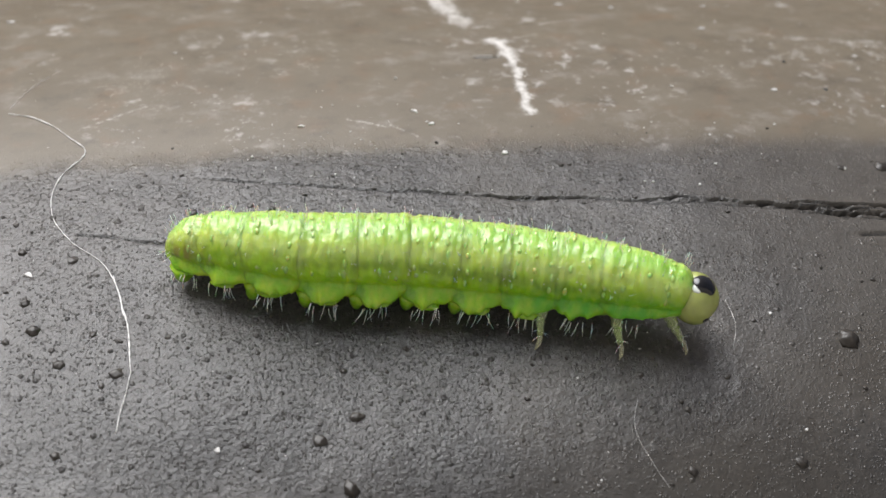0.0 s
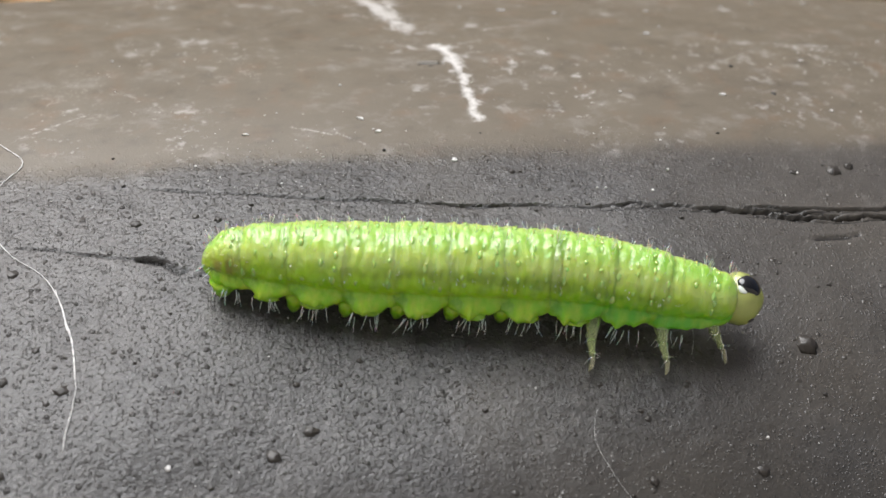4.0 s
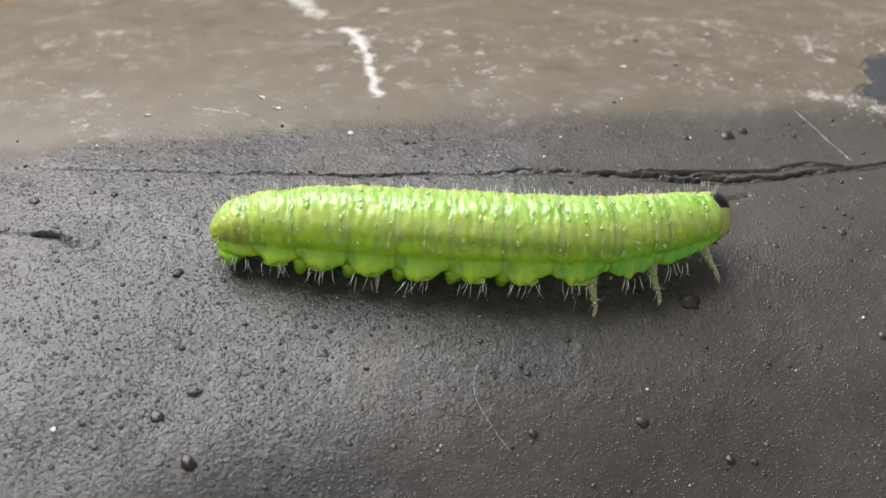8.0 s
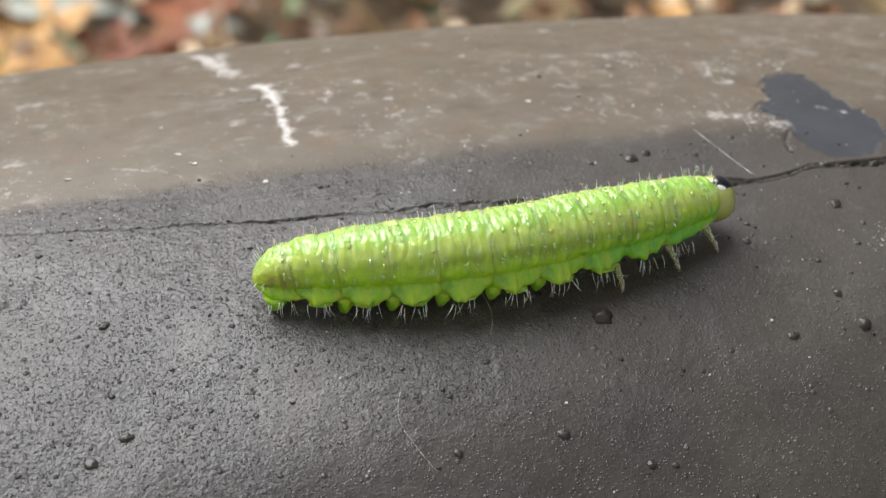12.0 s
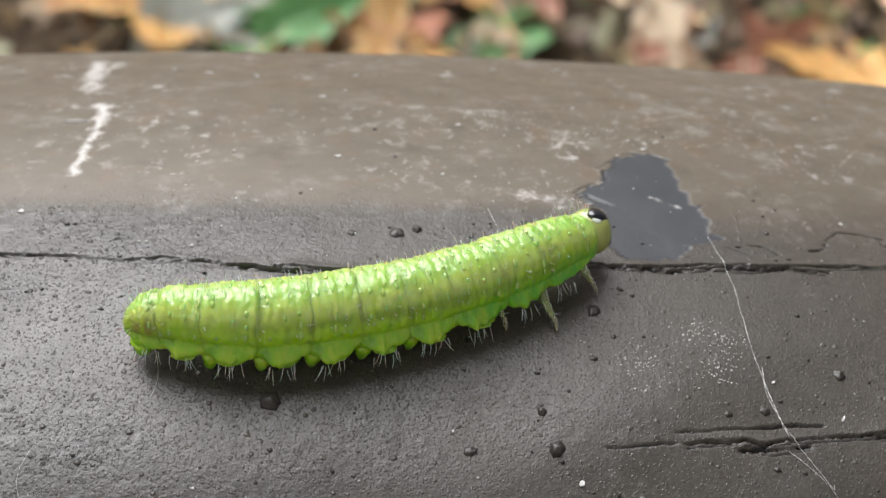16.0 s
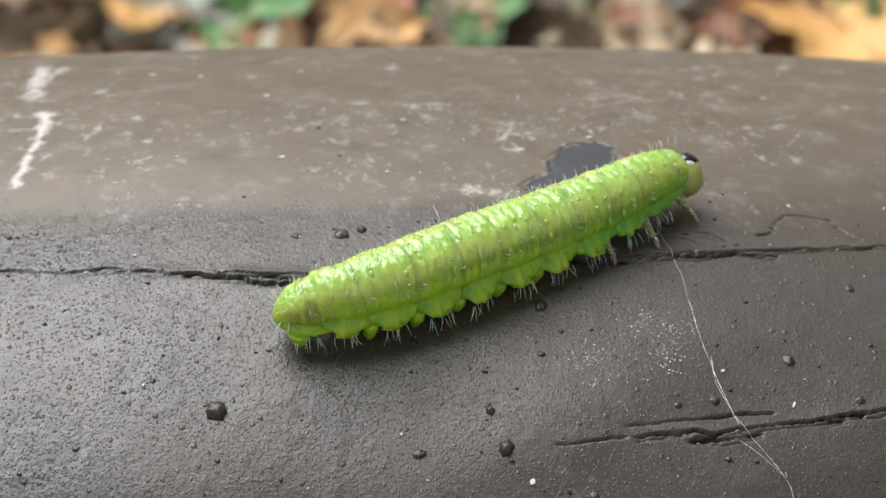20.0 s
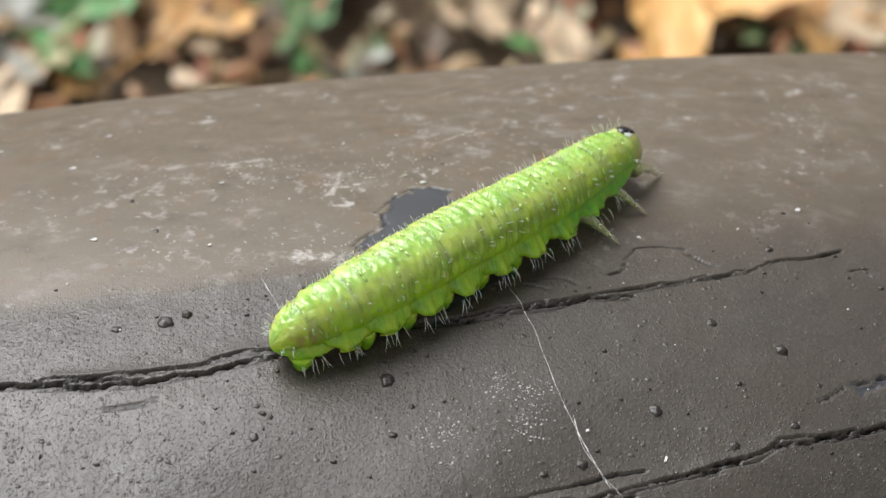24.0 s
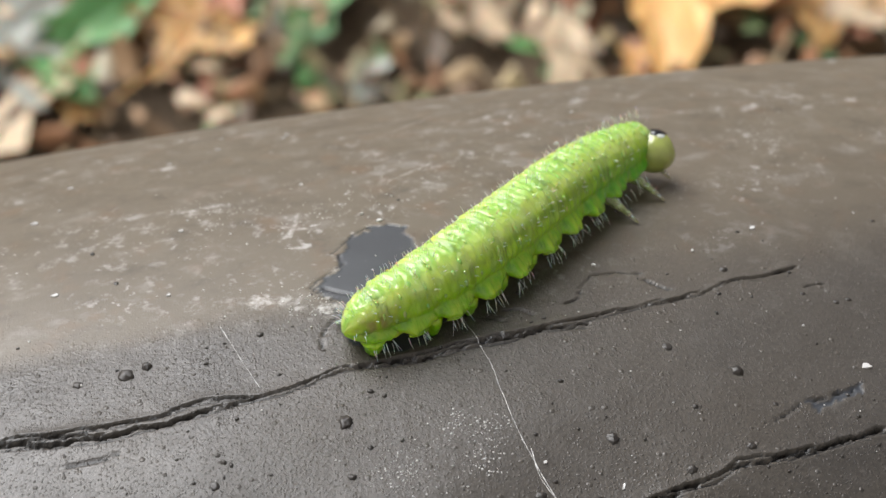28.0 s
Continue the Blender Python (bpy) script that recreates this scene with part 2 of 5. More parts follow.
WART = plain("wart", (0.42, 0.62, 0.16), 0.10, 0.2, 2500.0, Coat_Weight=1.0, Coat_Roughness=0.05, Subsurface_Weight=0.7, Subsurface_Scale=0.0003)
SILK = plain("silk", (0.75, 0.74, 0.72), 0.4, 0.1, 900.0)
GRIT = plain("grit", (0.032, 0.027, 0.022), 0.4, 0.5, 2500.0)
FLECK = plain("white_fleck", (0.55, 0.54, 0.52), 0.4, 0.15, 2500.0)


# ---------------------------------------------------------------- mesh helpers
def mesh_object(name, bm, mat, parent=None, label="", smooth=True):
    me = bpy.data.meshes.new(name)
    bm.to_mesh(me)
    bm.free()
    for p in me.polygons:
        p.use_smooth = smooth
    me.materials.append(mat)
    ob = new(name, me)
    if parent is not None:
        ob.parent = parent
    if label:
        ob["label"] = label
    return ob


def part(name, bm, mat, parent, label=""):
    return mesh_object(name, bm, mat, parent, label)


def tube(bm, points, radii, sides=6):
    """A closed tube along points."""
    rings = []
    for k, p in enumerate(points):
        p = Vector(p)
        way = (Vector(points[min(k + 1, len(points) - 1)]) - Vector(points[max(k - 1, 0)])).normalized()
        side = way.cross(Vector((0.31, 0.17, 0.93))).normalized()
        up = side.cross(way)
        rings.append([bm.verts.new(p + (side * math.cos(a) + up * math.sin(a)) * radii[k]) for a in (math.tau * j / sides for j in range(sides))])
    for a, b in zip(rings, rings[1:]):
        for j in range(sides):
            bm.faces.new((a[j], a[(j + 1) % sides], b[(j + 1) % sides], b[j]))
    bm.faces.new(rings[0][::-1])
    bm.faces.new(rings[-1])


def blob(bm, centre, size, seed=0, rough=0.0, rings=8, sides=12, turn=None):
    """An ellipsoid with an uneven skin."""
    m = turn or Matrix.Identity(3)
    rows = []
    for i in range(rings + 1):
        th = math.pi * i / rings
        row = []
        for j in range(sides if 0 < i < rings else 1):
            a = math.tau * j / sides
            d = Vector((math.sin(th) * math.cos(a), math.sin(th) * math.sin(a), math.cos(th)))
            r = 1 + rough * noise.noise(d * 1.7 + Vector((seed * 3.1, seed, 0)))
            row.append(bm.verts.new(Vector(centre) + m @ Vector((d.x * size[0], d.y * size[1], d.z * size[2])) * r))
        rows.append(row)
    for a, b in zip(rows, rows[1:]):
        for j in range(sides):
            k = (j + 1) % sides
            if len(a) == 1:
                bm.faces.new((a[0], b[j], b[k]))
            elif len(b) == 1:
                bm.faces.new((a[j], b[0], a[k]))
            else:
                bm.faces.new((a[j], b[j], b[k], a[k]))


# ---------------------------------------------------------------- the round rail
def axis_at(u):
    """The rail's slightly bowed centre line and its radius, y, z and r in mm over u in mm (easing straight past 46 mm)."""
    c = np.clip(u, -46, 46)
    far = u - c
    ease = np.sign(far) * 40 * (1 - np.exp(-np.abs(far) / 40))
    y = 2.271 + 0.110457 * u + 0.002121 * c * c + 0.004242 * c * ease
    z = 1.699 + 0.017636 * u - 0.004161 * c * c - 0.008322 * c * ease
    return y, z, RAIL_R - 0.061494 * c


def on_rail(u, v, h=0.0):
    """The place over the rail's skin: u mm along it, v mm round it (away from the crown), h mm above; and its normal."""
    y, z, r = axis_at(u)
    a = v / RAIL_R
    nrm = Vector((0, math.sin(a), math.cos(a)))
    return (Vector((u, y, z)) + nrm * (r + h)) * MM + Vector((0, 0, RAIL_Z)), nrm


def lattice(rng, u, v, step):
    """Smooth value noise over arrays u, v in mm, 0 to 1."""
    g = rng.random((256, 256))
    a, b = u / step + 1000, v / step + 1000
    i, j = np.floor(a).astype(int), np.floor(b).astype(int)
    s, t = a - i, b - j
    s, t = s * s * (3 - 2 * s), t * t * (3 - 2 * t)
    i, j, i1, j1 = i % 256, j % 256, (i + 1) % 256, (j + 1) % 256
    return g[i, j] * (1 - s) * (1 - t) + g[i1, j] * s * (1 - t) + g[i, j1] * (1 - s) * t + g[i1, j1] * s * t


def near_line(u, v, line):
    """Distance in mm from arrays u, v to a line of points, and how far along it (0 to 1)."""
    best, along = np.full(u.shape, 1e9), np.zeros(u.shape)
    for k, ((a, b), (c, d)) in enumerate(zip(line, line[1:])):
        s = np.clip(((u - a) * (c - a) + (v - b) * (d - b)) / ((c - a) ** 2 + (d - b) ** 2), 0, 1)
        r = np.hypot(u - a - s * (c - a), v - b - s * (d - b))
        along = np.where(r < best, (k + s) / (len(line) - 1), along)
        best = np.minimum(best, r)
    return best, along


def inside(u, v, ring):
    """Whether arrays u, v lie in a ring of points."""
    odd = np.zeros(u.shape, bool)
    for (a, b), (c, d) in zip(ring, ring[1:] + ring[:1]):
        if b != d:
            odd ^= ((b > v) != (d > v)) & (u < (c - a) * (v - b) / (d - b) + a)
    return odd


RELIEF = []  # the rail's grid and its heights, kept for the things that lie on it


def build_rail():
    rng = np.random.default_rng(5)
    us = np.concatenate([np.linspace(-700, -60, 24), np.linspace(-56, -38.3, 30), np.arange(-38, 38.01, 0.11), np.linspace(38.3, 56, 30), np.linspace(60, 700, 24)])
    round_ = math.tau * RAIL_R
    vs = np.concatenate([np.arange(-12, 1.95, 0.11), np.arange(2, 4.17, 0.055), np.arange(4.2, 9.52, 0.11), np.arange(9.6, 13.87, 0.05), np.arange(13.9, 20.0, 0.07), np.arange(20.1, 46.0, 0.12), np.linspace(46.4, round_ - 12.6, 140)])
    U, V = np.meshgrid(us, vs, indexing="ij")
    near = (np.abs(U) < 38.1) & (V < 46.2)
    wob = lattice(rng, U, V, 2.2) - 0.5
    wob2 = lattice(rng, U, V, 0.55) - 0.5
    # the edge between the satin crown and the gritty flank
    edge = 14.75 + wob * 0.5 + wob2 * 0.25
    gritty = 1 / (1 + np.exp((V - edge) / np.interp(U, [-20, 0, 8, 16], [0.3, 0.32, 0.6, 1.3])))
    gritty = np.where(V > 60, 1.0, gritty)
    # the grit thins out along the rail
    coarse = gritty * np.interp(U, [-24, -14, -5, 8], [1.0, 0.75, 0.5, 0.3]) * (0.6 + 0.7 * lattice(np.random.default_rng(8), U, V, 3.0))
    height = 0.05 * (lattice(rng, U, V, 9) - 0.5) + 0.24 * gritty * (lattice(rng, U * 0.7, V, 4) - 0.5) * np.interp(V, [-6, 4, 9], [2.2, 1.2, 0.4])
    height += coarse * (0.035 * lattice(rng, U, V, 0.55) ** 4 + 0.03 * lattice(rng, U, V, 0.32) ** 5 + 0.012 * (lattice(rng, U, V, 0.22) - 0.5))
    # paler grey in random patches, stronger at the left end and up the flank
    paler = np.clip(0.1 + 1.3 * lattice(rng, U, V, 5.0) * lattice(rng, U, V, 1.6) * (0.4 + lattice(rng, U, V, 0.5)) + np.interp(U, [-34, -20], [0.45, 0.0]) * np.interp(V, [2, 10], [0.4, 1.0]), 0, 0.85)
    crack, scuff, chip = np.zeros(U.shape), np.zeros(U.shape), np.zeros(U.shape)
    # long splits in the paint: line, half width in mm, depth in mm
    strands = []
    for k, (line, w, deep) in enumerate(SPLITS):
        strands.append((line, w * (0.40 if w > 0.07 else 0.75), deep))
        if w > 0.07:
            strands.append(([(a, b - 0.17 + 0.06 * math.sin(2.1 * a + k)) for a, b in line], 0.022, 0.25 * deep))
    def window(line, rim):
        """The part of the grid round a line."""
        a, b = zip(*line)
        i = np.searchsorted(us, (min(a) - rim, max(a) + rim))
        j = np.searchsorted(vs, (min(b) - rim, max(b) + rim))
        return slice(i[0], i[1]), slice(j[0], j[1])
    for line, w, deep in strands:
        at = window(line, 1.2)
        u, v = U[at], V[at]
        jag = lattice(rng, u, v, 0.45) - 0.5
        rag = 1.0 if deep > 0.15 else 0.45
        tear = lattice(rng, u, v, 0.16) - 0.5
        d, s = near_line(u + 0.2 * wob2[at], v + 0.22 * wob[at] + rag * (0.17 * jag + 0.10 * tear), line)
        width = 0.92 * w * np.clip(0.55 + 3.2 * (lattice(rng, u, v * 0.3, 0.9) - 0.42), 0.3 if rag == 1.0 else 0.6, 1.5) * np.clip(np.minimum(s, 1 - s) * 45, 0.2, 1)
        width = np.maximum(width, 0.028)
        cut = np.exp(-(d / width) ** 3)
        height[at] -= deep * cut
        if w > 0.03 and deep > 0.15:
            # the sheet of paint above a wide split stands off a little
            side = v - np.interp(u, [a for a, b in line], [b for a, b in line])
            height[at] += 0.07 * np.exp(-np.clip(side, 0, None) / 0.35) * (side > 0) * np.clip(np.minimum(s, 1 - s) * 12, 0, 1)
        crack[at] = np.maximum(crack[at], np.clip(cut * 2.4 - 0.6, 0, 1))
    # bare patch where the paint has flaked off
    tear2 = lattice(rng, U, V, 0.25) - 0.5
    for ring, depth in FLAKES:
        lies = inside(U + 0.55 * wob2 + 0.3 * tear2, V + 0.4 * wob2 + 0.3 * wob - 0.3 * tear2, ring)
        chip = np.maximum(chip, lies * 1.0)
        height -= depth * lies
    # scuffs: line, half width, strength
    for line, w, much in SCUFFS:
        at = window(line, 2.0)
        u, v = U[at], V[at]
        d, s = near_line(u + 0.4 * wob2[at], v + 0.4 * wob[at], line)
        grain = lattice(rng, u, v * 0.6, 0.3) * 0.6 + lattice(rng, u, v, 0.9) * 0.6
        scuff[at] = np.maximum(scuff[at], 0.95 * much * np.exp(-(d / (1.2 * w)) ** 2) * np.clip((grain - (0.18 if much > 0.85 else 0.40)) * 2.4, 0, 1))
    for a, b, r, much, amount in DUSTED:
        d = np.hypot(U - a, V - b) / r
        scuff = np.maximum(scuff, 1.15 * much * np.clip(1 - d, 0, 1) ** 0.5 * np.clip((lattice(rng, U, V, 0.22) * 0.7 + lattice(rng, U, V, 0.7) * 0.5 - amount + 0.25) * 3, 0, 1))
    faint = np.clip((lattice(rng, U * 0.35, V * 0.9, 0.8) + lattice(rng, U, V, 0.35) * 0.5 + lattice(rng, U, V, 5.0) - 1.5) * 0.8, 0, 0.3) * (1 - gritty)
    for k in range(46):
        a, b, turn, ln = rng.uniform(-36, 32), rng.uniform(15, 36), rng.normal(0.2, 0.7), rng.uniform(1.0, 5.0)
        line = [(a, b), (a + ln * math.cos(turn), b + ln * math.sin(turn))]
        at = window(line, 1.0)
        d, s = near_line(U[at] + 0.2 * wob[at], V[at] + 0.25 * wob[at], line)
        faint[at] = np.maximum(faint[at], rng.uniform(0.25, 0.7) * np.exp(-(d / 0.10) ** 2) * np.clip(s * (1 - s) * 8, 0, 1))
    scuff = np.maximum(scuff, faint) * near
    height = height * near
    # the near face falls away below the flank, steepened to darken its bottom
    low = np.where(V > round_ / 2, V - round_, V)
    fall = 0.37 * 2.2 * np.log1p(np.exp(np.clip((1.6 - low) / 2.2, -30, 30))) * np.interp(U, [-32, -22, -4, 6, 20], [0.1, 0.9, 1.0, 0.7, 0.6])
    height = height - fall * np.interp(low, [-70, -25], [0, 1])
    RELIEF.append((us, vs, height))
    y, z, r = axis_at(U)
    a = V / RAIL_R
    r = r + height
    co = np.stack([U, y + r * np.sin(a), z + r * np.cos(a)], -1) * MM + np.array([0, 0, RAIL_Z])
    n, k = U.shape
    idx = np.arange(n * k).reshape(n, k)
    nxt = np.roll(idx, -1, 1)
    quads = np.stack([idx[:-1], idx[1:], nxt[1:], nxt[:-1]], -1).reshape(-1, 4)
    me = bpy.data.meshes.new("handrail")
    me.vertices.add(n * k)
    me.vertices.foreach_set("co", co.ravel().astype(np.float32))
    me.loops.add(quads.size)
    me.loops.foreach_set("vertex_index", quads.ravel().astype(np.int32))
    me.polygons.add(len(quads))
    me.polygons.foreach_set("loop_start", np.arange(0, quads.size, 4, dtype=np.int32))
    me.polygons.foreach_set("use_smooth", np.ones(len(quads), bool))
    me.update(calc_edges=True)
    for name, field in (("gritty", gritty), ("chip", chip), ("scuff", scuff), ("crack", crack), ("paler", paler), ("coarse", coarse)):
        me.attributes.new(name, "FLOAT", "POINT").data.foreach_set("value", field.ravel().astype(np.float32))
    me.materials.append(PAINT)
    ob = new("handrail", me)
    return tagged(ob, "round wooden handrail in chipped and cracked brown paint", "handrail", kind="structure")


SPLITS = [
    ([(-27.59, 13.41), (-25.25, 12.97), (-23.31, 12.54), (-21.37, 12.21), (-19.43, 11.86), (-17.47, 11.56), (-14.47, 11.34), (-12.48, 11.05)], 0.05, 0.14),
    ([(-12.67, 11.1), (-10.39, 11.03), (-8.56, 10.73), (-6.24, 10.53), (-3.72, 10.21)], 0.12, 0.25),
    ([(-32.21, 10.79), (-30.75, 10.35), (-28.94, 9.9), (-28.22, 9.82)], 0.05, 0.12),
    ([(-28.49, 9.9), (-27.68, 9.63), (-27.16, 9.17), (-26.18, 8.96)], 0.2, 0.3),
    ([(4.05, 15.83), (5.12, 15)], 0.04, 0.1),
    ([(-7.25, 10.86), (-5.75, 10.61), (-4.06, 10.53), (-1.79, 10.48), (-0.64, 10.8), (1.08, 10.6)], 0.09, 0.22),
    ([(-7.24, 10.5), (-5.37, 10.15), (-3.5, 10.08), (-1.62, 10.08), (0.68, 10.43), (2.24, 10.61), (3.43, 10.79)], 0.12, 0.28),
    ([(3.03, 10.68), (4.24, 11), (5.83, 11.01), (7.02, 10.87), (8.86, 10.97), (10.32, 11.07), (11.62, 11.3), (13.3, 11.18)], 0.13, 0.28),
    ([(5.03, 10.99), (7.45, 11.08), (9.52, 11.23), (12.07, 11.4), (13.82, 11.57), (15.33, 11.52), (18.1, 11.83)], 0.08, 0.22),
    ([(18.07, 11.75), (19.36, 12.22), (20.51, 12.18), (21.99, 12.33)], 0.06, 0.18),
    ([(-5.73, 9.1), (-4.44, 9.13), (-3.24, 9.24)], 0.05, 0.12),
    ([(6.97, 3.04), (8.35, 3.17), (10.97, 3.35), (12.2, 3.4)], 0.06, 0.14),
    ([(4.62, 2.4), (5.78, 2.53), (6.95, 2.66)], 0.05, 0.1),
    ([(7.24, 2.6), (9.12, 2.78), (10.1, 2.61), (11.73, 2.84), (13.38, 2.94), (14.81, 3.03)], 0.1, 0.22),
    ([(9.1, 2.47), (10.48, 2.37), (11.7, 2.5)], 0.13, 0.2),
    ([(13.69, 2.98), (15.15, 3.21), (16.09, 3.28), (17.13, 3.69), (18.15, 3.55), (19.4, 3.44), (21.17, 3.52), (22.74, 3.69)], 0.12, 0.28),
    ([(16.85, 3.43), (18.32, 3.41), (20.03, 3.4)], 0.07, 0.16),
    ([(12.71, 12.45), (13.23, 12.65), (13.53, 13.23), (13.99, 13.82), (14.96, 13.7), (15.95, 13.34)], 0.045, 0.12),
    ([(15.86, 12.94), (16.25, 12.55), (16.75, 12.12)], 0.045, 0.12),
    ([(10.4, 12.64), (11.02, 12.55), (11.44, 11.99)], 0.04, 0.1),
    ([(21.94, 11.09), (22.74, 11.1)], 0.05, 0.12),
    ([(18.88, 4.93), (20.04, 5.51), (20.92, 5.47), (21.67, 5.72), (22.08, 5.58)], 0.05, 0.14),
    ([(4.4, 14.7), (3.67, 15.95), (4.29, 16.58), (4.96, 17.17), (4.85, 18.0)], 0.06, 0.06),
    ([(4.7, 18.06), (5.12, 18.59), (5.96, 19.4), (6.86, 19.48), (7.59, 19.08)], 0.06, 0.06),
    ([(3.81, 12.23), (3.83, 12.83), (4.24, 13.87)], 0.05, 0.12),
    ([(9.31, 12.45), (10.48, 11.91)], 0.04, 0.06),
    ([(-17.08, 21.79), (-16.1, 21.79)], 0.09, 0.16),
    ([(-18.24, 11.78), (-16.9, 11.38), (-15.67, 11.46)], 0.06, 0.12),
]
FLAKES = [
    ([(6.46, 19.44), (7.52, 19.17), (7.48, 18.12), (8.02, 16.65), (8.31, 15.94), (8.89, 14.69), (8.87, 13.29), (9.32, 12.79), (8.12, 12.57), (7.37, 11.54), (5.38, 11.48), (4.54, 12.14), (4.45, 13.7), (4.43, 14.73), (3.8, 15.83), (4.76, 16.79), (4.9, 18.05), (5.72, 19.14)], 0.035),
    ([(19.98, 5.33), (20.9, 5.43), (21.66, 5.67), (22.68, 5.98), (22.63, 5.51), (21.24, 5.08), (20.53, 4.98)], 0.05),
]
SCUFFS = [
    ([(-17.42, 31.57), (-17.07, 28.44), (-16.78, 26.12)], 0.5, 1.1),
    ([(-17.27, 26.27), (-16.77, 28.89), (-16.49, 31.28)], 0.35, 0.9),
    ([(-15.86, 23.76), (-15.46, 20.63), (-15.75, 18.56), (-15.93, 17.18)], 0.32, 1.25),
    ([(-14.73, 23.01), (-12.25, 22.21), (-9.23, 22.29)], 0.25, 0.45),
    ([(-14.27, 21.7), (-11.44, 21.36)], 0.2, 0.4),
    ([(-27.06, 22.37), (-24.85, 21.56), (-20.3, 21.85)], 0.25, 0.4),
    ([(-24.92, 22.42), (-26.72, 16.89)], 0.14, 0.35),
    ([(-24.69, 22.52), (-26.07, 18.92), (-27.3, 15.84), (-27.52, 14.79)], 0.16, 0.4),
    ([(-27.22, 23.31), (-26.5, 21.44), (-24.78, 21.69), (-22.24, 21.39)], 0.25, 0.45),
    ([(-22.8, 27.61), (-20.27, 26.63)], 0.3, 0.4),
    ([(-19.95, 24.29), (-18.92, 23.76)], 0.35, 0.5),
    ([(-14.03, 22.66), (-9.79, 22.01)], 0.25, 0.35),
    ([(-34.92, 19.14), (-34.15, 21.07), (-33.3, 22.04)], 0.3, 0.6),
    ([(-33.73, 18.09), (-31.96, 17.72)], 0.12, 0.4),
    ([(-1.53, 30.67), (-0.87, 25.33)], 0.22, 0.4),
    ([(-2.26, 22.7), (-0.86, 23.78), (1.04, 22.83)], 0.3, 0.6),
    ([(3.73, 21.69), (3.01, 19.35)], 0.14, 0.8),
    ([(6.72, 15.69), (7.9, 15.03)], 0.1, 0.95),
    ([(5.65, 23.86), (6.09, 21.51), (6.61, 19.8)], 0.12, 0.7),
    ([(6.07, 21.21), (8.43, 19.65)], 0.1, 0.4),
    ([(1.76, 15.73), (3.33, 15.39), (4.41, 14.32)], 0.45, 0.8),
    ([(4.54, 14.54), (5.25, 13.11), (5.86, 12.16)], 0.3, 0.6),
    ([(1.78, 15.62), (3.09, 15.38), (4.53, 14.65)], 0.25, 0.8),
    ([(5.65, 29.19), (6.76, 27.69)], 0.2, 0.3),
    ([(-1.56, 23.65), (-0.11, 23.47)], 0.25, 0.6),
    ([(0.09, 22.15), (0.54, 22.78)], 0.15, 0.5),
    ([(2.25, 15.85), (4.02, 14.78), (4.38, 14.31)], 0.25, 0.75),
    ([(-0.62, -0.22), (1.03, 0.7)], 0.07, 0.35),
    ([(19.58, 10.64), (20.84, 5.92)], 0.06, 0.3),
    ([(17.92, 15), (18.39, 13.72)], 0.06, 0.3),
    ([(-0.94, 23.82), (-0.28, 22.81)], 0.3, 0.6),
    ([(-19.96, 24.76), (-18.98, 23.64)], 0.3, 0.45),
]
# dust of white specks: centre, radius, strength, threshold
DUSTED = [(8.3, 5.8, 1.2, 0.4, 0.90), (7.9, 7.6, 1.0, 0.4, 0.90), (6.1, 5.9, 1.3, 0.3, 0.94), (9.0, 7.0, 1.0, 0.3, 0.92), (5.6, 6.1, 1.6, 0.3, 0.95), (3.6, 14.9, 1.3, 0.7, 0.82), (-24, 14.5, 3.5, 0.6, 1.0), (1, 22.5, 3.5, 0.5, 0.97), (6, 22, 3, 0.5, 0.98)]

# ---------------------------------------------------------------- the larva
SEGMENTS = [  # where on the body, from tail 0 to neck 1; half width and half height in mm; lobe, proleg
    (0.045, 0.90, 0.95, 0.8, 1), (0.125, 1.09, 1.12, 1, 0), (0.215, 1.22, 1.25, 1, 1), (0.315, 1.30, 1.33, 1, 1), (0.415, 1.32, 1.35, 1, 1),
    (0.52, 1.32, 1.35, 1, 1), (0.62, 1.30, 1.33, 1, 1), (0.72, 1.26, 1.31, 1, 0), (0.83, 1.20, 1.26, 0.8, 0), (0.945, 1.02, 1.12, 0.7, 0)]
LENGTHS = [0.13, 0.12, 0.128, 0.13, 0.13, 0.13, 0.13, 0.14, 0.145, 0.19]
BODY = 16.6  # mm, tail to neck at rest


def width_at(s, k):
    """Half width (k=1) or half height (k=2) of the body at s of its length."""
    xs = [-0.03] + [g[0] for g in SEGMENTS] + [1.05]
    ys = [0.62] + [g[k] for g in SEGMENTS] + [0.78]
    return float(np.interp(s, xs, ys))


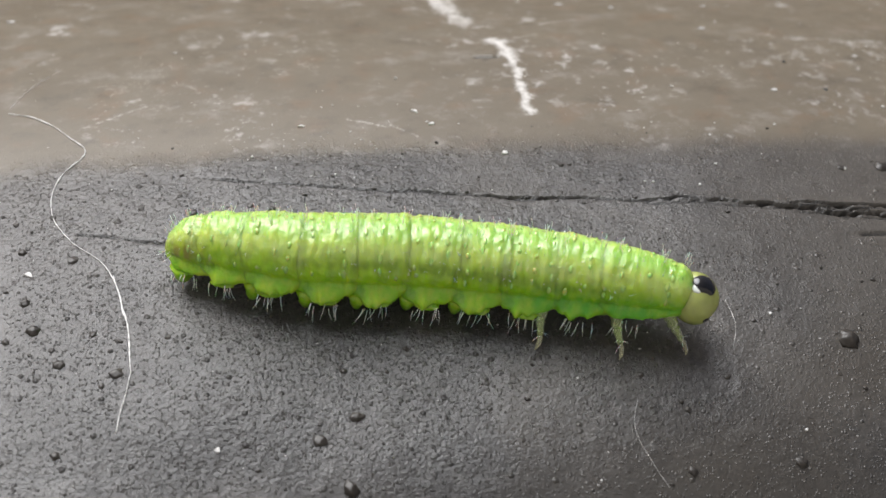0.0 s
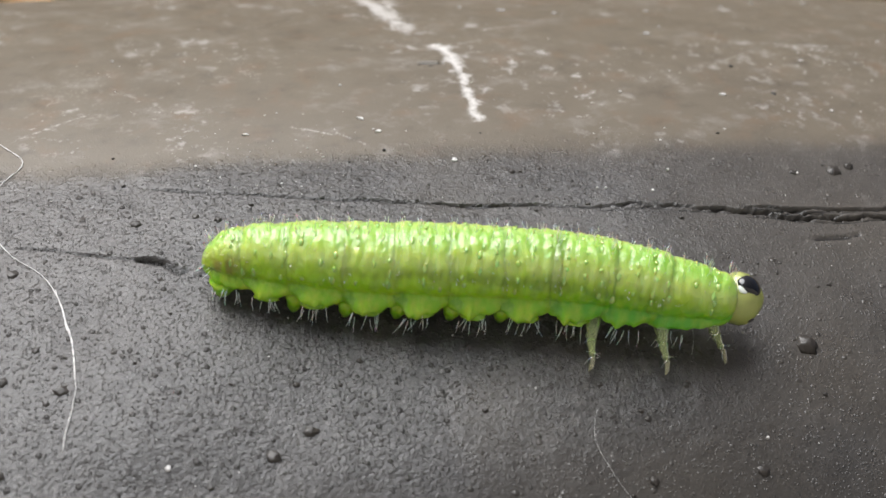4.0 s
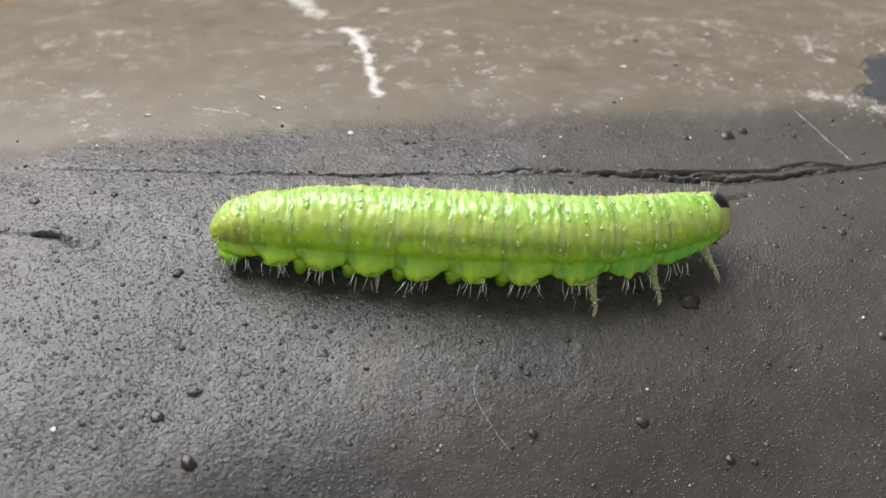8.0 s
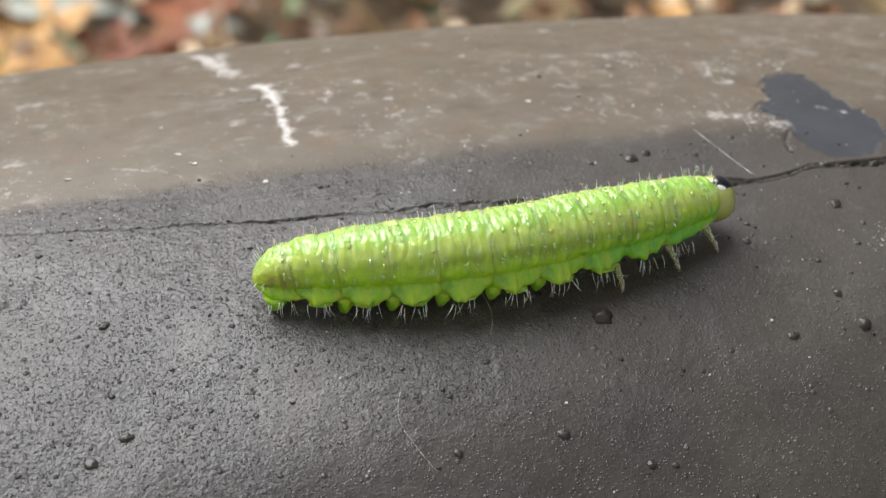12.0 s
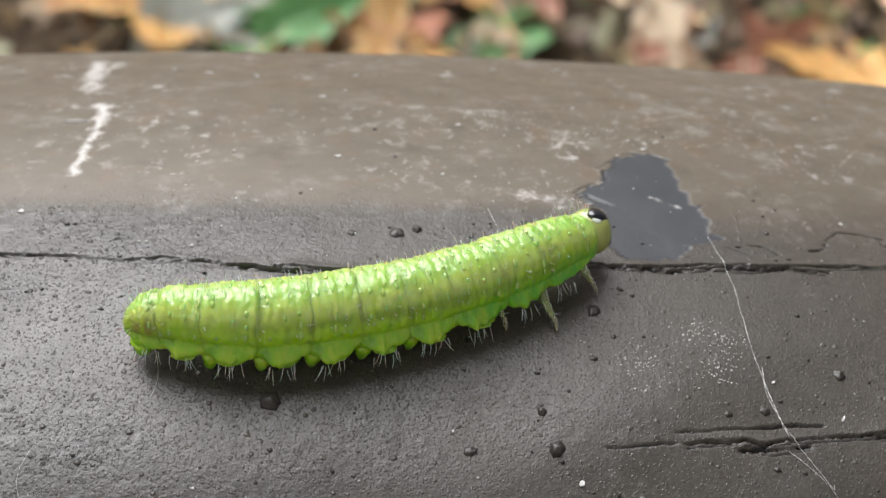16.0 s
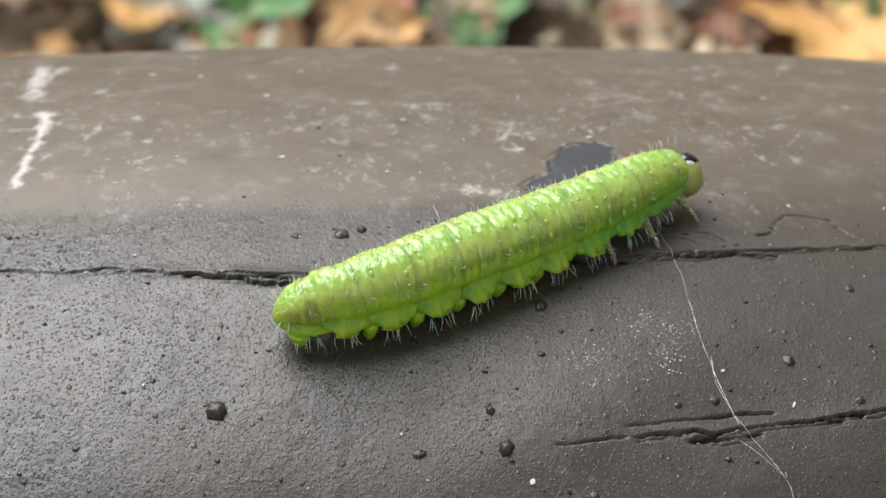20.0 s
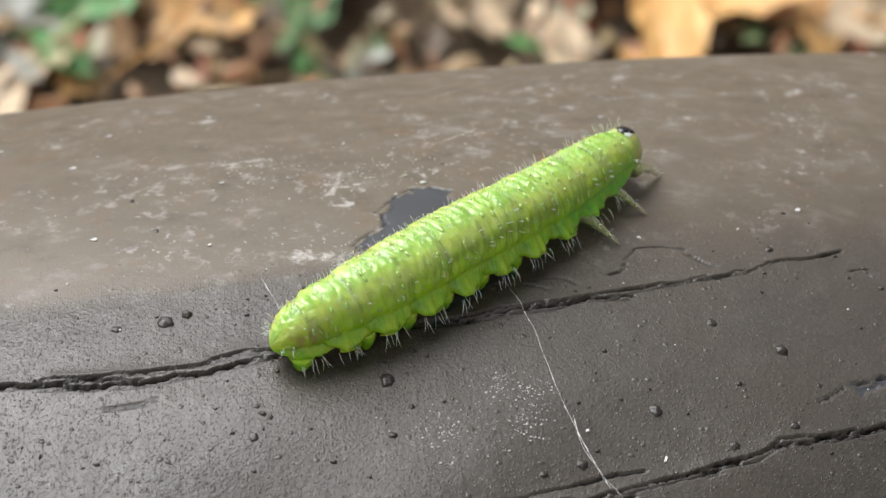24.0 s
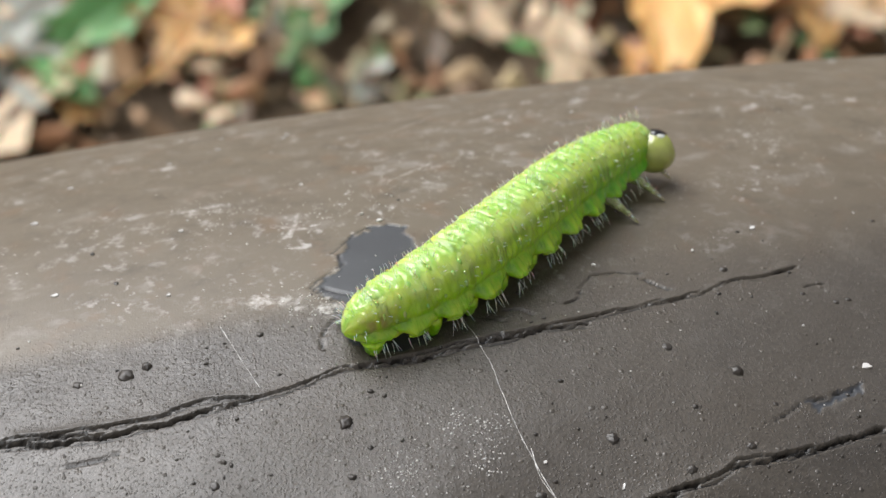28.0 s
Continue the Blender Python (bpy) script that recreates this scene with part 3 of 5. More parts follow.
def body_segment(i, larva):
    mid, w, h, lobe, proleg = SEGMENTS[i]
    half = LENGTHS[i] / 2
    bm = bmesh.new()
    steps, sides, rings = 60, 92, []
    masks = {"around": [], "gut": [], "fresh": [], "rust": [], "fat": []}
    # each segment reaches under its neighbours, a little slimmer there
    ends = -half * (1.0 if i == 0 else 1.35), half * (1.0 if i == len(SEGMENTS) - 1 else 1.35)
    for a in range(steps + 1):
        s = ends[0] + (ends[1] - ends[0]) * a / steps
        x = s / half
        at = mid + s
        ww, hh = width_at(at, 1), width_at(at, 2)
        under = min(1.0, max(0.0, (abs(x) - 0.80) / 0.36))
        fold = 1 - 0.17 * under * under * (3 - 2 * under)
        # side lobes: steep behind, long and low ahead
        tri = max(0.0, 1 - (-0.22 - x) / 0.72) if x < -0.22 else max(0.0, 1 - (x + 0.22) / 1.15)
        bulge = lobe * (0.10 + 0.36 * (tri * tri * (3 - 2 * tri)) ** 0.8)
        drop = 0.0
        if i == 0:
            t = max(0.0, -x)
            fold *= math.sqrt(max(0.015, 1 - t ** 2.6))
            drop = -0.3 * t * t
        if i == len(SEGMENTS) - 1 and x > 0.6:
            fold *= math.sqrt(max(0.3, 1 - ((x - 0.6) / 0.46) ** 3))
        ring = []
        for b in range(sides):
            an = math.tau * b / sides
            c, d = math.cos(an), math.sin(an)
            hz = hh if d > 0 else hh * 0.76
            low = math.degrees(math.asin(d))
            # annulets: rounded rings parted by narrow creases that wander a little round the body
            turn = at * 44 + 0.42 * noise.noise(Vector((at * 14, c * 1.6, d * 1.6))) + 0.16 * noise.noise(Vector((at * 30, c * 5, d * 5)))
            ridge = 0.75 * abs(math.sin(math.pi * turn)) + 0.25 * math.sin(math.pi * turn) ** 2
            wrinkle = 0.25 + 0.75 * min(1.0, max(0.0, (low + 20) / 34))
            lump = fold + 0.024 * (ridge - 0.6) * wrinkle + 0.04 * noise.noise(Vector((at * 45, c * 2.2, d * 2.2))) + 0.022 * noise.noise(Vector((at * 150, c * 6, d * 6))) + 0.012 * noise.noise(Vector((at * 420, c * 17, d * 17)))
            lump += 0.06 * max(0.0, 1 - at / 0.14) * noise.noise(Vector((at * 130, c * 4, d * 4 + 9)))
            skirt = (low + 32) / 13
            lump += bulge * math.exp(-skirt * skirt) * (1 + 0.35 * noise.noise(Vector((at * 60, c * 2, i))))
            lump -= 0.055 * math.exp(-((low + 9) / 8) ** 2)
            ring.append(bm.verts.new(Vector((s * BODY, c * ww * lump, d * hz * lump + drop)) * MM))
            mott = noise.noise(Vector((at * 70, c * 3, d * 3 + 5)))
            masks["around"].append(0.5 + low / 180)
            along = float(np.interp(at, [0, 0.2, 0.35, 0.5, 0.7, 0.82, 1.0], [0.1, 0.25, 0.4, 0.8, 0.95, 0.45, 0.1]))
            swell = low - 28 + 26 * max(0.0, at - 0.45) + 7 * mott
            masks["gut"].append(max(0.0, min(0.5, along * math.exp(-(swell / 8) ** 2) * (0.85 + 0.9 * mott))))
            masks["fat"].append(max(0.0, min(0.75, 0.75 * math.exp(-((low - 47 + 8 * mott) / 12) ** 2) * (0.9 + 0.8 * mott))))
            masks["fresh"].append(max(0.0, min(0.9, float(np.interp(at, [0.62, 0.76, 0.95, 1.05], [0, 0.75, 0.85, 0.5])) * math.exp(-((low + 15) / 24) ** 2) * (0.8 + mott))))
            masks["rust"].append(max(0.0, min(0.8, 0.9 * math.exp(-((at - 0.03) / 0.04) ** 2 - ((low - 14) / 22) ** 2) * (1 + mott))))
        rings.append(ring)
    for p, q in zip(rings, rings[1:]):
        for b in range(sides):
            bm.faces.new((p[b], q[b], q[(b + 1) % sides], p[(b + 1) % sides]))
    bm.faces.new(rings[0])
    bm.faces.new(rings[-1][::-1])
    bmesh.ops.recalc_face_normals(bm, faces=bm.faces)
    seg = part("body_segment", bm, SKIN, larva)
    for key, values in masks.items():
        seg.data.attributes.new(key, "FLOAT", "POINT").data.foreach_set("value", values)
    rng = random.Random(40 + i)
    if lobe > 0.9:
        for side in (-1, 1):
            bm = bmesh.new()
            blob(bm, (-0.05 * half * BODY * MM, side * w * 1.07 * MM, -h * 0.60 * MM), (half * BODY * 0.40 * MM, 0.20 * MM, 0.13 * MM), i + 5 * side, 0.35, 12, 18)
            part("side_lobe", bm, SKIN, seg, "glossy translucent green side lobe")
    if proleg:
        for side in (-1, 1):
            bm = bmesh.new()
            x = -0.34 * half * 2 * BODY if i else -0.25
            fat, foot = (1.0, 1.5) if i else (1.3, 1.15)
            tube(bm, [(x * MM, side * 0.66 * w * MM, -0.6 * h * MM), (x * MM, side * 0.70 * w * MM, -0.9 * h * MM), ((x - 0.05) * MM, side * 0.70 * w * MM, -foot * 0.87 * MM), ((x - 0.05) * MM, side * 0.70 * w * MM, -foot * MM)], [0.36 * fat * MM, 0.27 * fat * MM, 0.22 * fat * MM, 0.13 * fat * MM], 14)
            part("proleg", bm, SKIN, seg, "stubby translucent green proleg")
    # bristles: a fan below each side lobe, short ones along the back
    bm = bmesh.new()
    for side in (-1, 1):
        for k in range(8):
            x = rng.uniform(-0.26, 0.18) * 2 * half * BODY
            p = Vector((x, side * w * rng.uniform(1.1, 1.22), -h * rng.uniform(0.55, 0.78)))
            way = Vector((rng.uniform(-0.2, 0.2) + 0.7 * x, side * rng.uniform(0.6, 1.1), -rng.uniform(0.4, 1.0))).normalized()
            ln = rng.uniform(0.24, 0.46)
            bend = Vector((rng.uniform(-0.18, 0.18), 0, -0.14))
            tube(bm, [p * MM, (p + way * ln * 0.55 + bend * 0.3) * MM, (p + way * ln + bend) * MM], [0.011 * MM, 0.009 * MM, 0.004 * MM], 5)
        for k in range(28):
            an = radians(90 - 78 * rng.random() ** 1.5)
            x = rng.choice((-0.36, -0.1, 0.14, 0.38)) * 2 * half * BODY + rng.uniform(-0.1, 0.1)
            if i == 0 and x < -0.6 * half * BODY:
                continue
            nrm = Vector((rng.uniform(-0.3, 0.3), side * math.cos(an), math.sin(an))).normalized()
            p = Vector((x, side * math.cos(an) * w * 0.97, math.sin(an) * h * 0.97))
            ln = rng.uniform(0.12, 0.3) if an < radians(58) else rng.uniform(0.14, 0.46)
            tube(bm, [p * MM, (p + nrm * ln * 0.6 + Vector((0.02, 0, 0))) * MM, (p + nrm * ln) * MM], [0.0085 * MM, 0.007 * MM, 0.003 * MM], 4)
    if i == 0:
        for k in range(26):
            an, x = rng.uniform(-0.5, math.pi + 0.5), -rng.uniform(0.55, 0.93)
            near = math.sqrt(1 - abs(x) ** 2.6) * 0.97
            p = Vector((x * half * BODY, math.cos(an) * 0.85 * near, math.sin(an) * 0.9 * near - 0.3 * x * x))
            way = Vector((-0.6 * abs(x), math.cos(an), math.sin(an))).normalized() * rng.uniform(0.15, 0.38)
            tube(bm, [p * MM, (p + way * 0.6) * MM, (p + way + Vector((-0.03, 0, 0))) * MM], [0.0085 * MM, 0.007 * MM, 0.003 * MM], 4)
    tagged(part("bristles", bm, BRISTLE, seg, "fine whitish bristles"), kind="stuff")
    # glossy warts in rows round each ring of skin
    for side in (-1, 1):
        for row, x in enumerate((-0.30, 0.02, 0.30)):
            for an in (12, 30, 48, 64, 80) if row != 1 else (22, 40, 57, 73):
                if (i == 0 and row == 0) or rng.random() < 0.3:
                    continue
                a = radians(an + rng.uniform(-4, 4))
                px = x * 2 * half * BODY * 0.8 + rng.uniform(-0.08, 0.08)
                size = width_at(mid + px / BODY, 1), width_at(mid + px / BODY, 2)
                ob = new("wart", WARTS[rng.randrange(3)])
                ob.parent = seg
                ob.matrix_local = Matrix.Translation(Vector((px, side * math.cos(a) * size[0], math.sin(a) * size[1])) * MM) @ pose(0, 0, 0, side * (an - 90), 0, 0) @ Matrix.Diagonal((rng.uniform(0.6, 1.0), rng.uniform(0.7, 1.5), rng.uniform(0.7, 1.1), 1))
    return seg


def wart_mesh(seed):
    """A little dome, 0.14 mm wide, a shade uneven."""
    bm = bmesh.new()
    blob(bm, (0, 0, 0.004 * MM), (0.085 * MM, 0.10 * MM, 0.042 * MM), seed, 0.3, 6, 10)
    me = bpy.data.meshes.new("wart")
    bm.to_mesh(me)
    bm.free()
    me.polygons.foreach_set("use_smooth", [True] * len(me.polygons))
    me.materials.append(WART)
    return me


WARTS = [wart_mesh(k) for k in range(3)]
EYE_AT = (0.74, -0.08, 0.90)  # the near eye patch in the head's space, mm


def cap(name, mat, parent, label, centre, size, towards, spread, seed, lift=0.02):
    """A patch lying on the head's ellipsoid round a direction, thicker in the middle."""
    bm = bmesh.new()
    d = Vector(towards).normalized()
    side = d.cross(Vector((0.2, 0.1, 1))).normalized()
    if abs(d.z) > 0.8:
        side = Vector((1, 0, 0)) - d * d.x
        side.normalize()
    other = d.cross(side)
    rings = []
    for k in range(8):
        row = []
        for j in range(24):
            a = math.tau * j / 24
            wide = 1 + 0.18 * noise.noise(Vector((math.cos(a) * 1.5, math.sin(a) * 1.5, seed)))
            t = k / 7 * wide
            q = (d + side * math.cos(a) * spread[0] * t + other * math.sin(a) * spread[1] * t).normalized()
            up = 1 + lift * (1 - (k / 7) ** 4) - (0.06 if k == 7 else 0)
            row.append(bm.verts.new(Vector(centre) * MM + Vector((q.x * size[0], q.y * size[1], q.z * size[2])) * up * MM))
        rings.append(row)
    for p, q in zip(rings, rings[1:]):
        for j in range(24):
            bm.faces.new((p[j], q[j], q[(j + 1) % 24], p[(j + 1) % 24]))
    bmesh.ops.remove_doubles(bm, verts=bm.verts, dist=1e-8)
    bmesh.ops.recalc_face_normals(bm, faces=bm.faces)
    return part(name, bm, mat, parent, label)


def head(larva):
    """The head capsule, rolled to its right, so that one eye patch sits on top."""
    middle, size = (0.46, 0, 0), (0.80, 0.86, 0.88)
    bm = bmesh.new()
    blob(bm, tuple(c * MM for c in middle), tuple(c * MM for c in size), 2, 0.05, 20, 28)
    ob = part("head", bm, HEAD, larva, "yellowish green rounded head capsule")
    for way in ((0.30, -0.10, 1.0), (0.22, 1.0, -0.45)):
        cap("eye_patch", BLACK, ob, "glossy black eye patch", middle, size, way, (0.70, 0.50), way[1], 0.07)
    # the white glare beside each eye patch is modelled as a small cap
    for way in ((-0.02, -0.34, 0.92), (0.1, 1.0, -0.3)):
        cap("eye_glare", GLARE, ob, "white glare below the eye patch, built as a cap", middle, size, way, (0.24, 0.24), way[1] + 3, 0.035)
    for way in ((0.62, -0.80, -0.25), (0.85, 0.0, -0.95)):
        cap("mandible", BLACK, ob, "dark mandible tip", middle, size, way, (0.2, 0.15), way[1] + 5, 0.05)
    return ob


LEG_LONG = 2.0  # mm, hip to claw


def thoracic_leg(larva):
    """Hip at the origin, the claw ahead along x, z up."""
    def pts(*rows):
        return [(x * MM, y * MM, z * MM) for x, y, z in rows]
    def limb(rows, radii, sides):
        bm = bmesh.new()
        tube(bm, pts(*rows), [q * MM for q in radii], sides)
        return bm
    ob = part("thoracic_leg", limb(((-0.15, 0, -0.05), (0.2, 0.02, 0.04), (0.45, 0.02, 0.09), (0.62, 0.0, 0.12), (0.74, 0.0, 0.13), (0.86, -0.03, 0.11), (0.98, -0.03, 0.10)), (0.38, 0.31, 0.25, 0.22, 0.18, 0.20, 0.14), 14), LEG, larva, "translucent jointed greenish leg")
    part("shin", limb(((0.92, -0.03, 0.10), (1.04, -0.02, 0.12), (1.16, -0.01, 0.10), (1.28, 0.02, 0.06), (1.40, 0.03, 0.05), (1.52, 0.03, 0.03)), (0.12, 0.165, 0.14, 0.11, 0.13, 0.085), 12), LEG, ob)
    part("claw", limb(((1.48, 0.03, 0.03), (1.60, 0.05, 0.04), (1.70, 0.05, 0.02), (1.82, 0.02, 0.01), (1.92, -0.02, 0.02), (2.0, -0.07, -0.01)), (0.065, 0.11, 0.075, 0.085, 0.05, 0.02), 10), CLAW, ob, "pale translucent claw")
    rng = random.Random(77)
    bm = bmesh.new()
    for k in range(6):
        p = Vector((rng.uniform(0.3, 1.6), 0.0, 0.08))
        way = Vector((rng.uniform(0.1, 0.6), rng.choice((-1, 1)) * rng.uniform(0.5, 1), rng.uniform(-0.6, 0.6))).normalized()
        ln = rng.uniform(0.25, 0.4)
        tube(bm, [p * MM, (p + way * ln * 0.6) * MM, (p + way * ln + Vector((0.04, 0, 0))) * MM], [0.006 * MM, 0.005 * MM, 0.003 * MM], 4)
    tagged(part("leg_bristles", bm, BRISTLE, ob), kind="stuff")
    return ob


# ---------------------------------------------------------------- small things on the rail
# grains: u, v and radius in mm
GRAINS_A = [(-32.43, 9.53, 0.2), (-34.13, 10.04, 0.16), (-33.94, 7.65, 0.16), (-33.62, 6.4, 0.25), (-32.76, 4.95, 0.18), (-31.72, 6.11, 0.12), (-29.33, 5.85, 0.12), (-30.93, 4.44, 0.21), (-31.42, 3.99, 0.12), (-32.78, 1.59, 0.18), (-33.15, 11.76, 0.14), (-15.26, 13.33, 0.12), (-6.83, 4.4, 0.39), (-23.81, 4.18, 0.12), (-23.49, 2.46, 0.23), (-24.68, 1.7, 0.23), (-23.83, 0.04, 0.27), (-12.98, -0.03, 0.16), (-34.39, 11.51, 0.12), (-30.16, 11.97, 0.12), (-29.8, 10.17, 0.14), (-27.76, 8.88, 0.1), (-21.76, 4.92, 0.1), (-34.5, 6.01, 0.14), (-26.43, 11.74, 0.14), (-25.7, 11.49, 0.12), (-28.41, 11.56, 0.18), (-23.75, 7.33, 0.18), (-12.86, 2.05, 0.12), (-9.3, 0.02, 0.23)]
GRAINS_B = [(-0.13, 8.17, 0.1), (-3.03, 6.5, 0.12), (-2.55, 2.14, 0.1), (-3.83, 1.51, 0.08), (-6.47, -1.46, 0.16), (-5.63, -1.61, 0.14), (-3.06, -3.19, 0.14), (-0.02, 2.35, 0.21), (2.87, 2.4, 0.29), (2.34, 3.89, 0.18), (-3.02, 12.82, 0.27), (-2.3, 13.08, 0.23), (-4.69, 12.78, 0.18), (12.98, 5.65, 0.23), (8.8, 3.81, 0.14), (10.12, 4.01, 0.21), (10.41, 1.56, 0.14), (4.87, 7.27, 0.12), (4.14, 6.18, 0.14), (5.79, 0.45, 0.18), (-14.24, 3.41, 0.12), (-11.32, 3.18, 0.14), (10.83, 15.9, 0.1), (7.64, 21.46, 0.08), (-4.29, 21.11, 0.12), (5.18, 9.73, 0.12), (-10.01, 5.3, 0.08), (4.2, 8.55, 0.25), (15.85, 9.23, 0.2), (18.06, 7.48, 0.23)]
GRAINS_C = [(16.14, 6.23, 0.14), (15.38, 3.72, 0.18), (17.67, 4.09, 0.16), (0.04, 7.81, 0.12), (-0.3, 6.94, 0.18), (19.03, 5.67, 0.1), (-3.37, 18.52, 0.12), (22.9, 10.04, 0.12), (1.69, 13.68, 0.14), (5.63, 9.41, 0.1), (11.08, 13.48, 0.12), (23.4, 10.09, 0.12), (19.08, 12.89, 0.18), (21.73, 10.8, 0.1)]
# white chips: u, v, half length and half width in mm
FLECKS_A = [(-24.32, 16.5, 0.23, 0.15), (-20.06, 17.26, 0.25, 0.21), (-19.56, 16.31, 0.18, 0.15), (-17.2, 14.18, 0.16, 0.21), (-6.74, 24.91, 0.2, 0.21), (-5.6, 18.44, 0.2, 0.18), (-33.9, 8.93, 0.27, 0.3), (-27.87, 1.54, 0.14, 0.18), (-9.38, 5.53, 0.08, 0.12), (-10.46, 11.85, 0.08, 0.12), (-12.14, 12.08, 0.08, 0.09), (-9.55, 13.07, 0.08, 0.09), (-9.01, 1.08, 0.08, 0.09), (-35.35, 29.16, 0.27, 0.24), (-4.56, 12.68, 0.06, 0.09), (-26.24, 14.59, 0.1, 0.09), (-20.4, 19.99, 0.1, 0.12), (-28.67, 23.4, 0.12, 0.12), (-0.63, 3.13, 0.08, 0.12), (-16.36, 3.36, 0.06, 0.09), (3.74, 1.06, 0.18, 0.24), (-5.79, 25.9, 0.1, 0.12), (-1.39, 29.95, 0.18, 0.21)]
FLECKS_B = [(3.74, 32.24, 0.16, 0.18), (14.85, 24.91, 0.2, 0.21), (-1.45, 17.05, 0.12, 0.12), (12.95, 3.66, 0.08, 0.3), (6.69, 19.93, 0.18, 0.18), (-9.86, 28.09, 0.16, 0.18), (-12.07, 28.76, 0.27, 0.18), (-13.69, 29.48, 0.12, 0.15), (0.86, 33.81, 0.16, 0.15), (3.98, 24.44, 0.12, 0.15), (-9.75, 18.77, 0.12, 0.12), (10.54, 5.23, 0.12, 0.12), (20.98, 15.26, 0.18, 0.18), (22.96, 6.6, 0.31, 0.36), (3.55, 31.65, 0.18, 0.21), (14.23, 14.42, 0.14, 0.18), (-5.49, 28.63, 0.2, 0.15), (0.68, 31.33, 0.16, 0.15), (6.1, 20.7, 0.12, 0.12), (16.34, 29.13, 0.16, 0.12), (18.2, 14.33, 0.08, 0.09), (-0.91, 21.76, 0.16, 0.12), (31.92, 36.35, 0.27, 0.24)]
THREADS = [
    [(-35.01, 18.66), (-33.73, 18.05), (-32.56, 16.37), (-31.94, 15.48), (-32.92, 14.24), (-33.19, 13.41), (-33.35, 12.15), (-32.73, 10.6), (-31.39, 9.22), (-30.92, 8.12), (-30.77, 6.86)],
    [(-31.11, 8.66), (-30.7, 6.85), (-30.58, 5.89), (-30.58, 4.97), (-30.51, 4.48)],
    [(-30.51, 4.48), (-30.68, 3.65), (-30.85, 2.93), (-30.96, 2.26)],
    [(-34.96, 19.02), (-34.34, 20.58), (-33.2, 22.12)],
    [(8.73, 13.16), (9.13, 11.55), (9.44, 10.2)],
    [(9.44, 10.2), (9.6, 8.47), (9.85, 6.72), (10.14, 5.36), (10.53, 4.05), (10.89, 2.92)],
    [(10.15, 5.9), (10.19, 4.82), (10.69, 3.54), (11.28, 2.43), (11.81, 1.6), (12.43, 0.62), (12.38, 0.93)],
    [(10.87, 2.28), (11.43, 1.84), (12.46, 0.55), (12.58, -0.25)],
    [(0.33, 14.51), (0.92, 12.58), (1.49, 10.87)],
    [(-14.48, 2.46), (-14.72, 1.92), (-14.71, 1.19), (-14.38, 0.31), (-13.82, -0.53)],
    [(-10.84, 6.16), (-10.62, 5.11), (-10.93, 4.28)],
]


def relief(u, v):
    """The height of the rail's uneven skin at u, v, in mm."""
    us, vs, height = RELIEF[0]
    i = min(max(int(np.searchsorted(us, u)) - 1, 0), len(us) - 2)
    j = min(max(int(np.searchsorted(vs, v)) - 1, 0), len(vs) - 2)
    a, b = (u - us[i]) / (us[i + 1] - us[i]), (v - vs[j]) / (vs[j + 1] - vs[j])
    return float((1 - a) * ((1 - b) * height[i, j] + b * height[i, j + 1]) + a * ((1 - b) * height[i + 1, j] + b * height[i + 1, j + 1]))


def sit(u, v, h=0.0, turn=0.0):
    """A pose on the rail's skin: x along the rail, z out of it, turned by degrees."""
    p, up = on_rail(u, v, h + relief(u, v))
    return Matrix.Translation(p) @ Matrix((Vector((1, 0, 0)), up.cross(Vector((1, 0, 0))), up)).transposed().to_4x4() @ pose(0, 0, 0, 0, 0, turn)


